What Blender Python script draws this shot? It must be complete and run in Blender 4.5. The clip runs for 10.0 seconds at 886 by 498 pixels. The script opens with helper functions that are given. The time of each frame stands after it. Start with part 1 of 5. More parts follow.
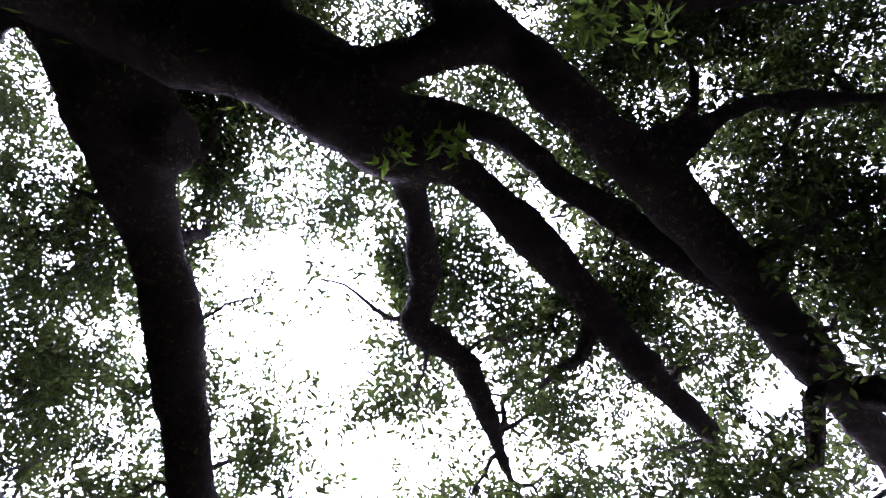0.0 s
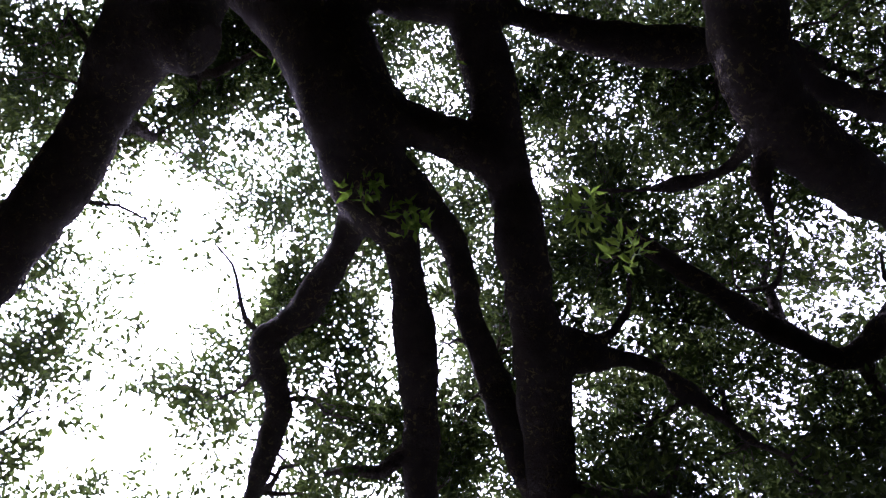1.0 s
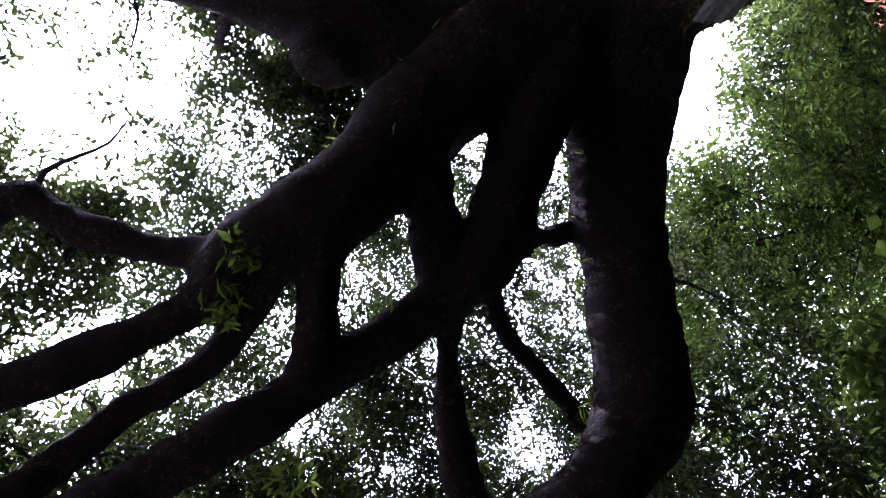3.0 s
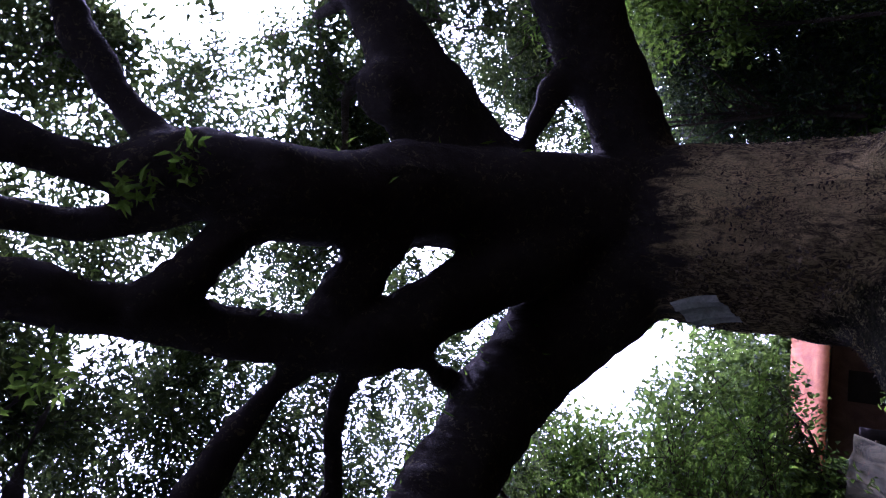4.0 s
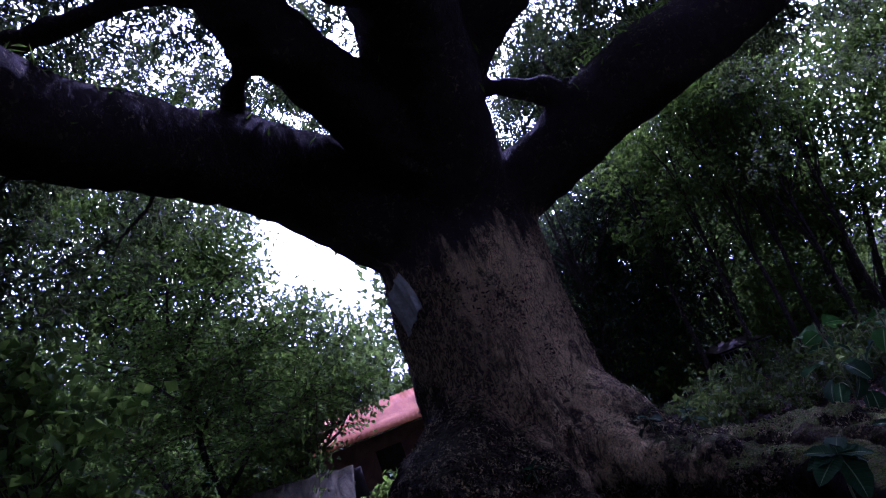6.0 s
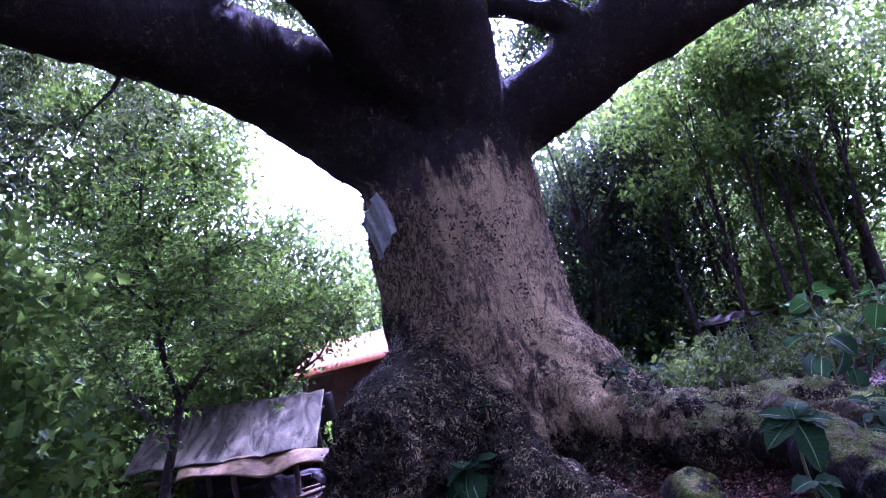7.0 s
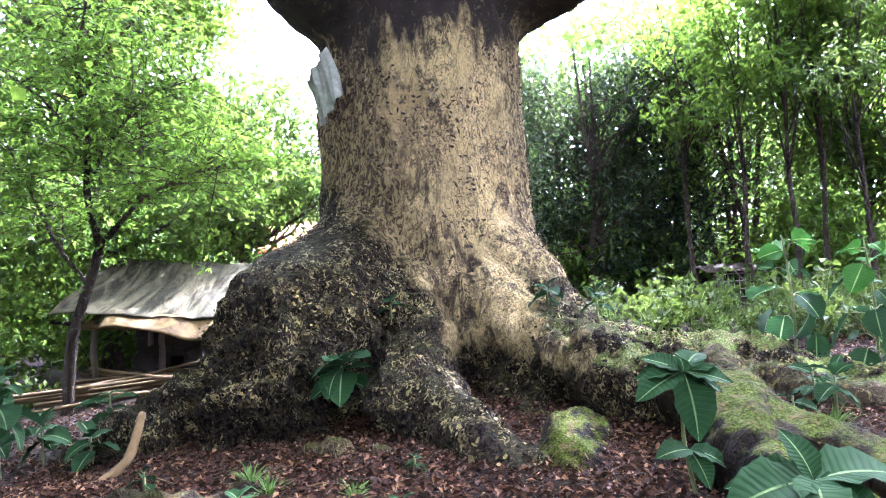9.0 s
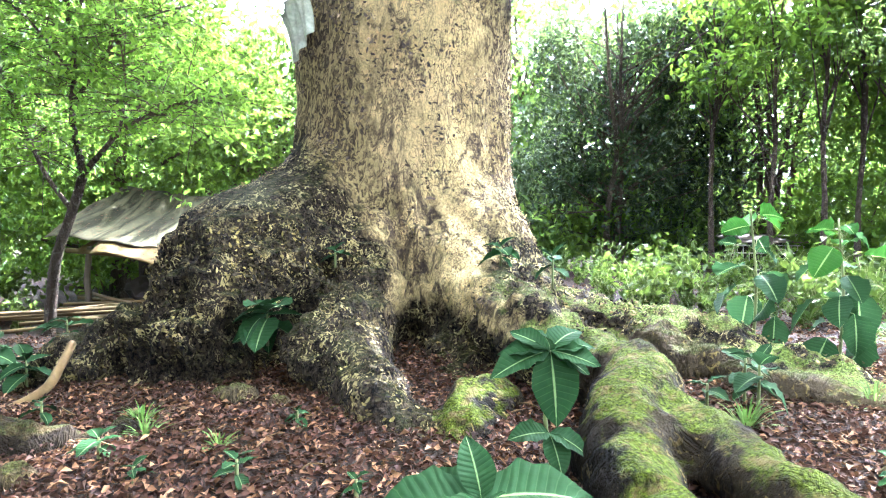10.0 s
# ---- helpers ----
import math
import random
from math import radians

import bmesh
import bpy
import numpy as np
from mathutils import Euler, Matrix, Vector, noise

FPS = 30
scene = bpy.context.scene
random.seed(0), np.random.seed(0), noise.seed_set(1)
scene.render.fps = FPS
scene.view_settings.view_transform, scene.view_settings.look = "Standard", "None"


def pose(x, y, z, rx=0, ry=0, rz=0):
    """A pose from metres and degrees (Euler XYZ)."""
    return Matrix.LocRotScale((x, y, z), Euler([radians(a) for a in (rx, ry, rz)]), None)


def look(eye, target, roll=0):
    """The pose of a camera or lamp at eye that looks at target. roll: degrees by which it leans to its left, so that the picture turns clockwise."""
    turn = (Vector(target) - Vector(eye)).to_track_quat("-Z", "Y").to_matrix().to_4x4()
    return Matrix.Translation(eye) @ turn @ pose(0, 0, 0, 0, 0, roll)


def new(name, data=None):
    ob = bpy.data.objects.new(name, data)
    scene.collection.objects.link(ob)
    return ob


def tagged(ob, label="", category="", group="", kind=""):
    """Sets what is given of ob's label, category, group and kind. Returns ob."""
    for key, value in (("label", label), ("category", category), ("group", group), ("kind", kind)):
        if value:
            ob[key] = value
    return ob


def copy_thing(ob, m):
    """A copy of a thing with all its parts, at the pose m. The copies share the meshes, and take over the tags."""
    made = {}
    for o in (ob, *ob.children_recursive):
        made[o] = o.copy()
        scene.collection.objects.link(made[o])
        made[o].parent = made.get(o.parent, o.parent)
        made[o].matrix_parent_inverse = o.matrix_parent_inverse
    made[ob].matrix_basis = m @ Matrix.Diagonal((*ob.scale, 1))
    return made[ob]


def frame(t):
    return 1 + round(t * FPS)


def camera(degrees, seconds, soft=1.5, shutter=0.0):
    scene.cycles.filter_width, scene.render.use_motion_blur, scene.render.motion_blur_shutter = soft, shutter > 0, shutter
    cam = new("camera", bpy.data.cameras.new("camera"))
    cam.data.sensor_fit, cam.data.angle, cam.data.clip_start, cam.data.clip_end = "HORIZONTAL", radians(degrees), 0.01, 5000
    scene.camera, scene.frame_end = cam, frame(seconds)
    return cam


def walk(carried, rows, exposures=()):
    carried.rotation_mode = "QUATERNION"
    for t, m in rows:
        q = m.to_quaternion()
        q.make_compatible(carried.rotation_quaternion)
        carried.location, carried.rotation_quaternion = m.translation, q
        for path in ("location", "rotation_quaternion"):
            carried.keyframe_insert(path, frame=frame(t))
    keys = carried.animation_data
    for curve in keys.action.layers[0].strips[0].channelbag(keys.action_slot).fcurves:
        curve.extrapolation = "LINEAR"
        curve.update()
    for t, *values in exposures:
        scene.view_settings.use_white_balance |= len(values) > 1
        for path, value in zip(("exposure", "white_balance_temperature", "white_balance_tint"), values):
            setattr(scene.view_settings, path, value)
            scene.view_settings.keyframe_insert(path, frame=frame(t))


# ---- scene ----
cam = camera(67.6, 10.0, soft=1.1)
PATH = [
    (0, (-2.318, -1.282, 1.931), (-1.819, -0.454, 3.681), 98.6),
    (0.5, (-2.206, -1.349, 1.880), (-1.875, -0.503, 3.662), 126.5),
    (1, (-2.114, -1.501, 1.900), (-2.004, -0.559, 3.661), 158.4),
    (1.5, (-2.073, -1.554, 1.941), (-2.120, -0.484, 3.630), -177.3),
    (2, (-2.043, -1.559, 1.993), (-2.170, -0.323, 3.560), -157.5),
    (2.5, (-2.038, -1.655, 2.053), (-2.164, -0.237, 3.458), -140.2),
    (3, (-2.037, -1.703, 2.098), (-2.089, -0.138, 3.342), -123.0),
    (3.2, (-2.067, -1.698, 2.128), (-2.070, -0.092, 3.321), -115.5),
    (4.3, (-2.654, -1.634, 2.300), (-2.304, 0.100, 3.233), -76.1),
    (4.5, (-2.708, -1.625, 2.242), (-2.336, 0.117, 3.151), -67.9),
    (5, (-2.736, -1.571, 2.191), (-2.346, 0.220, 2.993), -47.7),
    (5.5, (-2.755, -1.546, 2.135), (-2.361, 0.309, 2.772), -31.9),
    (6, (-2.757, -1.561, 2.075), (-2.379, 0.355, 2.507), -21.1),
    (7.3, (-2.052, -0.860, 1.554), (-1.783, 1.101, 1.840), -12.9),
    (7.5, (-1.965, -0.749, 1.497), (-1.706, 1.217, 1.756), -11.9),
    (8, (-1.727, -0.507, 1.417), (-1.510, 1.471, 1.618), -9.4),
    (8.5, (-1.327, -0.271, 1.345), (-1.147, 1.716, 1.474), -6.6),
    (9, (-0.944, -0.099, 1.310), (-0.796, 1.895, 1.362), -4.0),
    (9.5, (-0.467, 0.056, 1.296), (-0.388, 2.054, 1.274), -2.0),
    (10, (0.109, 0.135, 1.323), (0.104, 2.133, 1.223), 0.0),
]
walk(cam, [(t, look(eye, target, roll)) for t, eye, target, roll in PATH],
     exposures=[(0, 1.4, 5100, 50), (3, 1.3, 5000, 52), (4.5, 0.95, 4450, 68), (6.2, 0.45, 4350, 76), (7.3, 3.75, 4350, 82), (8.2, 4.25, 4500, 64),
                (9, 4.6, 4850, 36), (10, 5.3, 4950, 22)])


# ---- light: afternoon sun behind the tree, open sky ----
SUN_DIR = Vector((0.423, 0.495, 0.760)).normalized()
world = bpy.data.worlds.new("sky")
scene.world = world
world.use_nodes = True
wn = world.node_tree
sky = wn.nodes.new("ShaderNodeTexSky")
sky.sky_type, sky.sun_disc = "NISHITA", False
sky.sun_elevation = math.asin(SUN_DIR.z)
sky.sun_rotation = math.atan2(SUN_DIR.x, SUN_DIR.y)
sky.dust_density = 6.0
background = wn.nodes["Background"]
background.inputs["Strength"].default_value = 0.15
haze = wn.nodes.new("ShaderNodeHueSaturation")
haze.inputs["Saturation"].default_value, haze.inputs["Value"].default_value = 0.15, 3.0
wn.links.new(sky.outputs[0], haze.inputs["Color"])
warm = wn.nodes.new("ShaderNodeMix")
warm.data_type, warm.blend_type = "RGBA", "MULTIPLY"
warm.inputs[0].default_value, warm.inputs[7].default_value = 1.0, (1.03, 1.0, 0.87, 1)
wn.links.new(haze.outputs[0], warm.inputs[6])
wn.links.new(warm.outputs[2], background.inputs["Color"])
sun = new("sun", bpy.data.lights.new("sun", "SUN"))
sun.data.energy, sun.data.angle, sun.data.color = 4.5, radians(0.5), (1.0, 0.93, 0.8)
sun.matrix_world = look(SUN_DIR * 60, (0, 0, 0))


# ---- materials ----
class Nodes:
    """A small helper that builds a procedural node material."""

    def __init__(self, name):
        self.mat = bpy.data.materials.new(name)
        self.mat.use_nodes = True
        self.tree = self.mat.node_tree
        self.shader = self.tree.nodes["Principled BSDF"]
        self.out = self.tree.nodes["Material Output"]

    def node(self, kind, **values):
        made = self.tree.nodes.new(kind)
        for key, value in values.items():
            made.inputs[key.replace("_", " ")].default_value = value
        return made

    def link(self, a, b):
        self.tree.links.new(a, b)

    def place(self, stretch=(1, 1, 1)):
        co = self.node("ShaderNodeTexCoord")
        m = self.node("ShaderNodeMapping", Scale=stretch)
        self.link(co.outputs["Object"], m.inputs["Vector"])
        return m.outputs[0]

    def noise(self, scale, detail=6, rough=0.6, stretch=(1, 1, 1), distortion=0.0):
        n = self.node("ShaderNodeTexNoise", Scale=scale, Detail=detail, Roughness=rough, Distortion=distortion)
        self.link(self.place(stretch), n.inputs["Vector"])
        return n.outputs["Fac"]

    def cells(self, scale, feature="F1", stretch=(1, 1, 1)):
        n = self.node("ShaderNodeTexVoronoi", Scale=scale)
        n.feature = feature
        self.link(self.place(stretch), n.inputs["Vector"])
        return n.outputs["Distance"]

    def ramp(self, value, *stops):
        n = self.node("ShaderNodeValToRGB")
        e = n.color_ramp.elements
        while len(e) < len(stops):
            e.new(0.5)
        for el, (at, color) in zip(e, stops):
            el.position = at
            el.color = (*color, 1) if hasattr(color, "__len__") else (color, color, color, 1)
        self.link(value, n.inputs[0])
        return n.outputs[0]

    def mix(self, fac, a, b, mode="MIX"):
        n = self.node("ShaderNodeMix")
        n.data_type, n.blend_type = "RGBA", mode
        for value, socket in ((fac, n.inputs[0]), (a, n.inputs[6]), (b, n.inputs[7])):
            if hasattr(value, "is_output"):
                self.link(value, socket)
            elif hasattr(value, "__len__"):
                socket.default_value = (*value, 1)
            else:
                socket.default_value = value
        return n.outputs[2]

    def math(self, op, a, b=0.0):
        n = self.node("ShaderNodeMath")
        n.operation = op
        for value, socket in ((a, n.inputs[0]), (b, n.inputs[1])):
            if hasattr(value, "is_output"):
                self.link(value, socket)
            else:
                socket.default_value = value
        return n.outputs[0]

    def bump(self, height, strength=0.5, distance=0.02):
        n = self.node("ShaderNodeBump", Strength=strength, Distance=distance)
        self.link(height, n.inputs["Height"])
        self.link(n.outputs[0], self.shader.inputs["Normal"])

    def done(self, color, rough=0.8, gloss=0.1):
        self.shader.inputs["Specular IOR Level"].default_value = gloss
        for value, key in ((color, "Base Color"), (rough, "Roughness")):
            if hasattr(value, "is_output"):
                self.link(value, self.shader.inputs[key])
            elif hasattr(value, "__len__"):
                self.shader.inputs[key].default_value = (*value, 1)
            else:
                self.shader.inputs[key].default_value = value
        return self.mat


def leaf_material(name, dark, light, glow, translucent=0.45, rough=0.45, relief=60):
    """Thin leaves: green that varies leaf by leaf, with light coming through."""
    n = Nodes(name)
    geo = n.node("ShaderNodeNewGeometry")
    tone = n.ramp(geo.outputs["Random Per Island"], (0.0, dark), (0.75, light), (1.0, glow))
    grain = n.ramp(n.noise(relief, 3), (0.3, 0.75), (0.7, 1.15))
    color = n.mix(1.0, tone, grain, "MULTIPLY")
    n.done(color, max(rough, 0.6), 0.12)
    t = n.node("ShaderNodeBsdfTranslucent")
    n.link(n.mix(0.65, color, glow), t.inputs["Color"])
    m = n.node("ShaderNodeMixShader", Fac=translucent)
    n.link(n.shader.outputs[0], m.inputs[1])
    n.link(t.outputs[0], m.inputs[2])
    n.link(m.outputs[0], n.out.inputs["Surface"])
    return n.mat


def broad_leaf_material(name, dark, light, rib):
    """Large leaves: pale midrib and side veins laid out by the leaf's own UV."""
    n = Nodes(name)
    uv = n.node("ShaderNodeUVMap")
    split = n.node("ShaderNodeSeparateXYZ")
    n.link(uv.outputs[0], split.inputs[0])
    across = n.math("ABSOLUTE", n.math("SUBTRACT", split.outputs[0], 0.5))
    midrib = n.ramp(across, (0.012, 1.0), (0.035, 0.0))
    wave = n.math("SINE", n.math("MULTIPLY", n.math("SUBTRACT", split.outputs[1], n.math("MULTIPLY", across, 0.25)), 75.0))
    vein = n.ramp(wave, (0.9, 0.0), (1.0, 0.22))
    info = n.node("ShaderNodeObjectInfo")
    body = n.mix(n.noise(9, 4), dark, light)
    body = n.mix(n.math("MULTIPLY", info.outputs["Random"], 0.5), body, light)
    color = n.mix(midrib, n.mix(vein, body, tuple(0.6 * a + 0.4 * b for a, b in zip(light, rib))), rib)
    n.bump(n.math("ADD", n.math("MULTIPLY", wave, -0.25), midrib), 0.5, 0.006)
    n.done(color, 0.66, 0.03)
    t = n.node("ShaderNodeBsdfTranslucent")
    n.link(color, t.inputs["Color"])
    m = n.node("ShaderNodeMixShader", Fac=0.3)
    n.link(n.shader.outputs[0], m.inputs[1])
    n.link(t.outputs[0], m.inputs[2])
    n.link(m.outputs[0], n.out.inputs["Surface"])
    return n.mat


def bark_material(name, pale, mid, dark, lichen, moss, spots=0.5, mossy=0.5, crusted=False):
    n = Nodes(name)
    fissure = n.noise(7, 8, 0.65, (1, 1, 0.35), 0.6)
    plates = n.noise(13, 7, 0.7, (1, 1, 0.4), 1.5)
    large = n.noise(0.9, 4, 0.55, (1, 1, 0.45))
    fine = n.noise(38, 6, 0.7)
    crack = n.math("ABSOLUTE", n.math("SUBTRACT", n.noise(4.5, 7, 0.62, (1, 1, 0.3), 0.8), 0.5))
    flake = n.noise(8, 5, 0.6, (1, 1, 0.6), 2.6)
    rough_zone = n.ramp(n.noise(1.3, 3, 0.5, (1, 1, 0.5)), (0.48, 0.0), (0.63, 1.0))
    color = n.mix(n.ramp(large, (0.42, 0.0), (0.6, 1.0)), mid, pale)
    color = n.mix(n.math("MULTIPLY", n.ramp(fissure, (0.42, 0.9), (0.53, 0.0)), rough_zone), color, dark)
    color = n.mix(n.math("MULTIPLY", n.ramp(plates, (0.42, 0.9), (0.5, 0.0)), rough_zone), color, dark)
    color = n.mix(n.ramp(crack, (0.004, 0.55), (0.018, 0.0)), color, dark)
    color = n.mix(1.0, color, n.ramp(fine, (0.25, 0.6), (0.75, 1.3)), "MULTIPLY")
    knobs = n.noise(9, 5, 0.6, (1, 1, 0.8), 1.6)
    height = n.math("ADD", n.math("MULTIPLY", fissure, 1.2), n.math("ADD", plates, n.math("ADD", n.math("MULTIPLY", fine, 0.5), n.ramp(crack, (0.0, 0.0), (0.04, 0.6)))))
    if crusted:
        co = n.node("ShaderNodeSeparateXYZ")
        n.link(n.place(), co.inputs[0])
        x, z = co.outputs[0], co.outputs[2]
        wander = n.math("MULTIPLY", n.math("SUBTRACT", n.noise(2.3, 6, 0.62), 0.5), 2.2)
        # curling flakes and dark scabs on the pale trunk
        curl = n.ramp(n.math("ABSOLUTE", n.math("SUBTRACT", flake, 0.5)), (0.01, 1.0), (0.032, 0.0))
        where = n.ramp(n.noise(2.0, 4, 0.6, (1, 1, 0.6)), (0.38, 0.25), (0.54, 1.0))
        color = n.mix(n.math("MULTIPLY", curl, where), color, (0.075, 0.05, 0.04))
        scab = n.math("MULTIPLY", n.ramp(n.noise(2.6, 8, 0.72, (1, 1, 0.6), 0.6), (0.53, 0.0), (0.58, 0.95)), n.ramp(n.noise(26, 5, 0.7), (0.38, 0.45), (0.56, 1.0)))
        color = n.mix(scab, color, (0.06, 0.042, 0.036))
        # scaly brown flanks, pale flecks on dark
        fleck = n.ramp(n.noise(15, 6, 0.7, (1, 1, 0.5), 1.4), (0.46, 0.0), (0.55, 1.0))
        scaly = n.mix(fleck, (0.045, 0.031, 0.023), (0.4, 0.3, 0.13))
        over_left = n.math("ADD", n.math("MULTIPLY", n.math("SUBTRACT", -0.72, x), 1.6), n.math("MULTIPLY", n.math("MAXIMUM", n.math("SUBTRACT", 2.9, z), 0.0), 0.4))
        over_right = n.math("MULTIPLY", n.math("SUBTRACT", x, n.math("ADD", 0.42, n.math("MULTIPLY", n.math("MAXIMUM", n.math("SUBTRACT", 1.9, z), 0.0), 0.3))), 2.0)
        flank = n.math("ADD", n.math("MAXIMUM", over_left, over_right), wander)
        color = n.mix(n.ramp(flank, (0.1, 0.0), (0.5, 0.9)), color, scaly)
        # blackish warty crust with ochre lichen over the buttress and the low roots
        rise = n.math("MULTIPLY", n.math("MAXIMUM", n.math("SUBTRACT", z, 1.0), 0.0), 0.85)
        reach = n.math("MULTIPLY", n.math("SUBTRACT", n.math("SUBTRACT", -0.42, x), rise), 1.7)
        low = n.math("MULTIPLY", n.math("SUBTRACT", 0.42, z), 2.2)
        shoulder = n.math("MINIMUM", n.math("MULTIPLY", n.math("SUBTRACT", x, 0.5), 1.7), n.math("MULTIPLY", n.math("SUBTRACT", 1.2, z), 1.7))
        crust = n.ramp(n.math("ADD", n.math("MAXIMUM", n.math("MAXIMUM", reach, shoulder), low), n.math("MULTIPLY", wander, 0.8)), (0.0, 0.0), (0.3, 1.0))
        # the near-black gaps put crevice shade into the crust's own dark colour
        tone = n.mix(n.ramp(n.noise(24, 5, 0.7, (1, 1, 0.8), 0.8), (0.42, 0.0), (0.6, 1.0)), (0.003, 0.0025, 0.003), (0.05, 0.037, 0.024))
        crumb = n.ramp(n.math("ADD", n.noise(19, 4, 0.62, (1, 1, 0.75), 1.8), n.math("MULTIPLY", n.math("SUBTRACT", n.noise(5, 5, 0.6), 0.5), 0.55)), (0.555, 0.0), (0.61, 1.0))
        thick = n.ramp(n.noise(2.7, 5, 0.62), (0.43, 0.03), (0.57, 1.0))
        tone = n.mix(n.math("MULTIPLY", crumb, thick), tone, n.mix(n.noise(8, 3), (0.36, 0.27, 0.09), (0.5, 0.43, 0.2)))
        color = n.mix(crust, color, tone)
        # black streaks run down from the crotch, limb shade put into the colour above
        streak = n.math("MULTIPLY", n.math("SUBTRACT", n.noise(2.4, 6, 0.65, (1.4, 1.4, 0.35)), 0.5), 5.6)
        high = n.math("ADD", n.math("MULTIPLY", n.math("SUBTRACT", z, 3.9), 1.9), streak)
        # weathered is that shade as a dark bark tone, blended in by height
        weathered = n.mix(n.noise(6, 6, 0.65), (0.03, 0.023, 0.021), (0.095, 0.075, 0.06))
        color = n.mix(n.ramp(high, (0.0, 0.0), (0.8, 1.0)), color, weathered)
        height = n.math("ADD", height, n.math("MULTIPLY", crust, n.math("ADD", n.math("MULTIPLY", crumb, 0.5), knobs)))
        height = n.math("ADD", height, n.math("ADD", n.math("MULTIPLY", fleck, 0.35), n.math("MULTIPLY", curl, -0.45)))
    # crusts of lichen, in spots of two sizes
    spot = n.math("MULTIPLY", n.ramp(n.noise(15, 5, 0.6, (1, 1, 1), 1.0), (0.57, 0.0), (0.63, 1.0)), n.ramp(n.noise(1.7, 3), (0.4, 0.0), (0.6, spots)))
    color = n.mix(spot, color, lichen)
    # moss settles on what faces up
    geo = n.node("ShaderNodeNewGeometry")
    up = n.node("ShaderNodeSeparateXYZ")
    n.link(geo.outputs["Normal"], up.inputs[0])
    lie = n.math("ADD", up.outputs[2], n.math("MULTIPLY", n.math("SUBTRACT", n.noise(3.4, 7, 0.65), 0.5), 1.9))
    green = n.ramp(lie, (0.66, 0.0), (0.9, mossy))
    if crusted:
        side = n.math("MULTIPLY", n.math("SUBTRACT", x, 0.2), 1.2)
        damp = n.math("MULTIPLY", n.math("SUBTRACT", 0.9, z), 1.6)
        zone = n.node("ShaderNodeMath", )
        zone.operation, zone.use_clamp = "MINIMUM", True
        n.link(side, zone.inputs[0])
        n.link(damp, zone.inputs[1])
        green = n.math("MULTIPLY", green, n.math("MAXIMUM", zone.outputs[0], 0.12))
    fuzz = n.mix(n.ramp(n.noise(55, 4), (0.35, 0.0), (0.65, 1.0)), tuple(0.3 * c for c in moss), tuple(1.7 * c for c in moss))
    fuzz = n.mix(n.ramp(n.noise(9, 5), (0.5, 0.0), (0.65, 0.6)), fuzz, (0.14, 0.09, 0.04))
    color = n.mix(green, color, fuzz)
    n.bump(height, 1.0, 0.085)
    return n.done(color, 0.88, 0.05)


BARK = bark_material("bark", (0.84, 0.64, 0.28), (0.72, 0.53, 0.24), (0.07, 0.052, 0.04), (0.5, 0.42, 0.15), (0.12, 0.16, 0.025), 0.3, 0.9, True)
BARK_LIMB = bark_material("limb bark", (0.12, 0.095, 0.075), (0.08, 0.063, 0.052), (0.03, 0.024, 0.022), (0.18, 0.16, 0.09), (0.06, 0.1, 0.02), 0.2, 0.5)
# bare sides near black: the roots' side shade is put into these tones
BARK_MOSS = bark_material("mossy root bark", (0.03, 0.022, 0.012), (0.009, 0.007, 0.005), (0.003, 0.003, 0.003), (0.26, 0.2, 0.06), (0.052, 0.07, 0.003), 0.6, 0.95)
BARK_SIDE = bark_material("side root bark", (0.1, 0.075, 0.042), (0.045, 0.034, 0.022), (0.01, 0.008, 0.007), (0.36, 0.28, 0.09), (0.06, 0.08, 0.012), 0.8, 0.5)
BARK_LOW = bark_material("low root bark", (0.034, 0.026, 0.015), (0.015, 0.011, 0.008), (0.005, 0.004, 0.004), (0.2, 0.16, 0.06), (0.04, 0.045, 0.01), 0.35, 0.6)
BARK_THIN = bark_material("sapling bark", (0.06, 0.045, 0.032), (0.04, 0.03, 0.023), (0.015, 0.012, 0.01), (0.28, 0.26, 0.18), (0.07, 0.1, 0.03), 0.3, 0.2)
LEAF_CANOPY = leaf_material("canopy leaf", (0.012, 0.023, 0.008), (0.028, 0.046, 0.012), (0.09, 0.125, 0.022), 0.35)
LEAF_SPRIG = leaf_material("sprig leaf", (0.05, 0.1, 0.012), (0.1, 0.17, 0.018), (0.2, 0.3, 0.03), 0.55)
LEAF_BRIGHT = leaf_material("bright leaf", (0.015, 0.033, 0.005), (0.044, 0.082, 0.009), (0.125, 0.195, 0.016), 0.5)
LEAF_SAPLING = leaf_material("sapling leaf", (0.018, 0.041, 0.006), (0.05, 0.098, 0.012), (0.14, 0.225, 0.02), 0.5)
LEAF_WEED = leaf_material("weed leaf", (0.014, 0.026, 0.006), (0.04, 0.064, 0.01), (0.105, 0.15, 0.02), 0.4)
LEAF_DARK = leaf_material("dark leaf", (0.007, 0.014, 0.009), (0.018, 0.031, 0.015), (0.065, 0.09, 0.022), 0.3)
LEAF_FAR = leaf_material("far leaf", (0.013, 0.029, 0.009), (0.037, 0.066, 0.012), (0.115, 0.175, 0.022), 0.5)
LEAF_BROAD = broad_leaf_material("broad leaf", (0.006, 0.019, 0.007), (0.019, 0.046, 0.014), (0.13, 0.18, 0.07))
LEAF_LIGHT = broad_leaf_material("light broad leaf", (0.012, 0.045, 0.006), (0.035, 0.1, 0.012), (0.16, 0.24, 0.07))
LEAF_GRASS = leaf_material("grass blade", (0.036, 0.0792, 0.0144), (0.072, 0.1296, 0.0216), (0.144, 0.216, 0.0432), 0.4)
LITTER = leaf_material("dry leaf", (0.011, 0.005, 0.0035), (0.055, 0.024, 0.013), (0.2, 0.11, 0.05), 0.06, 0.8)


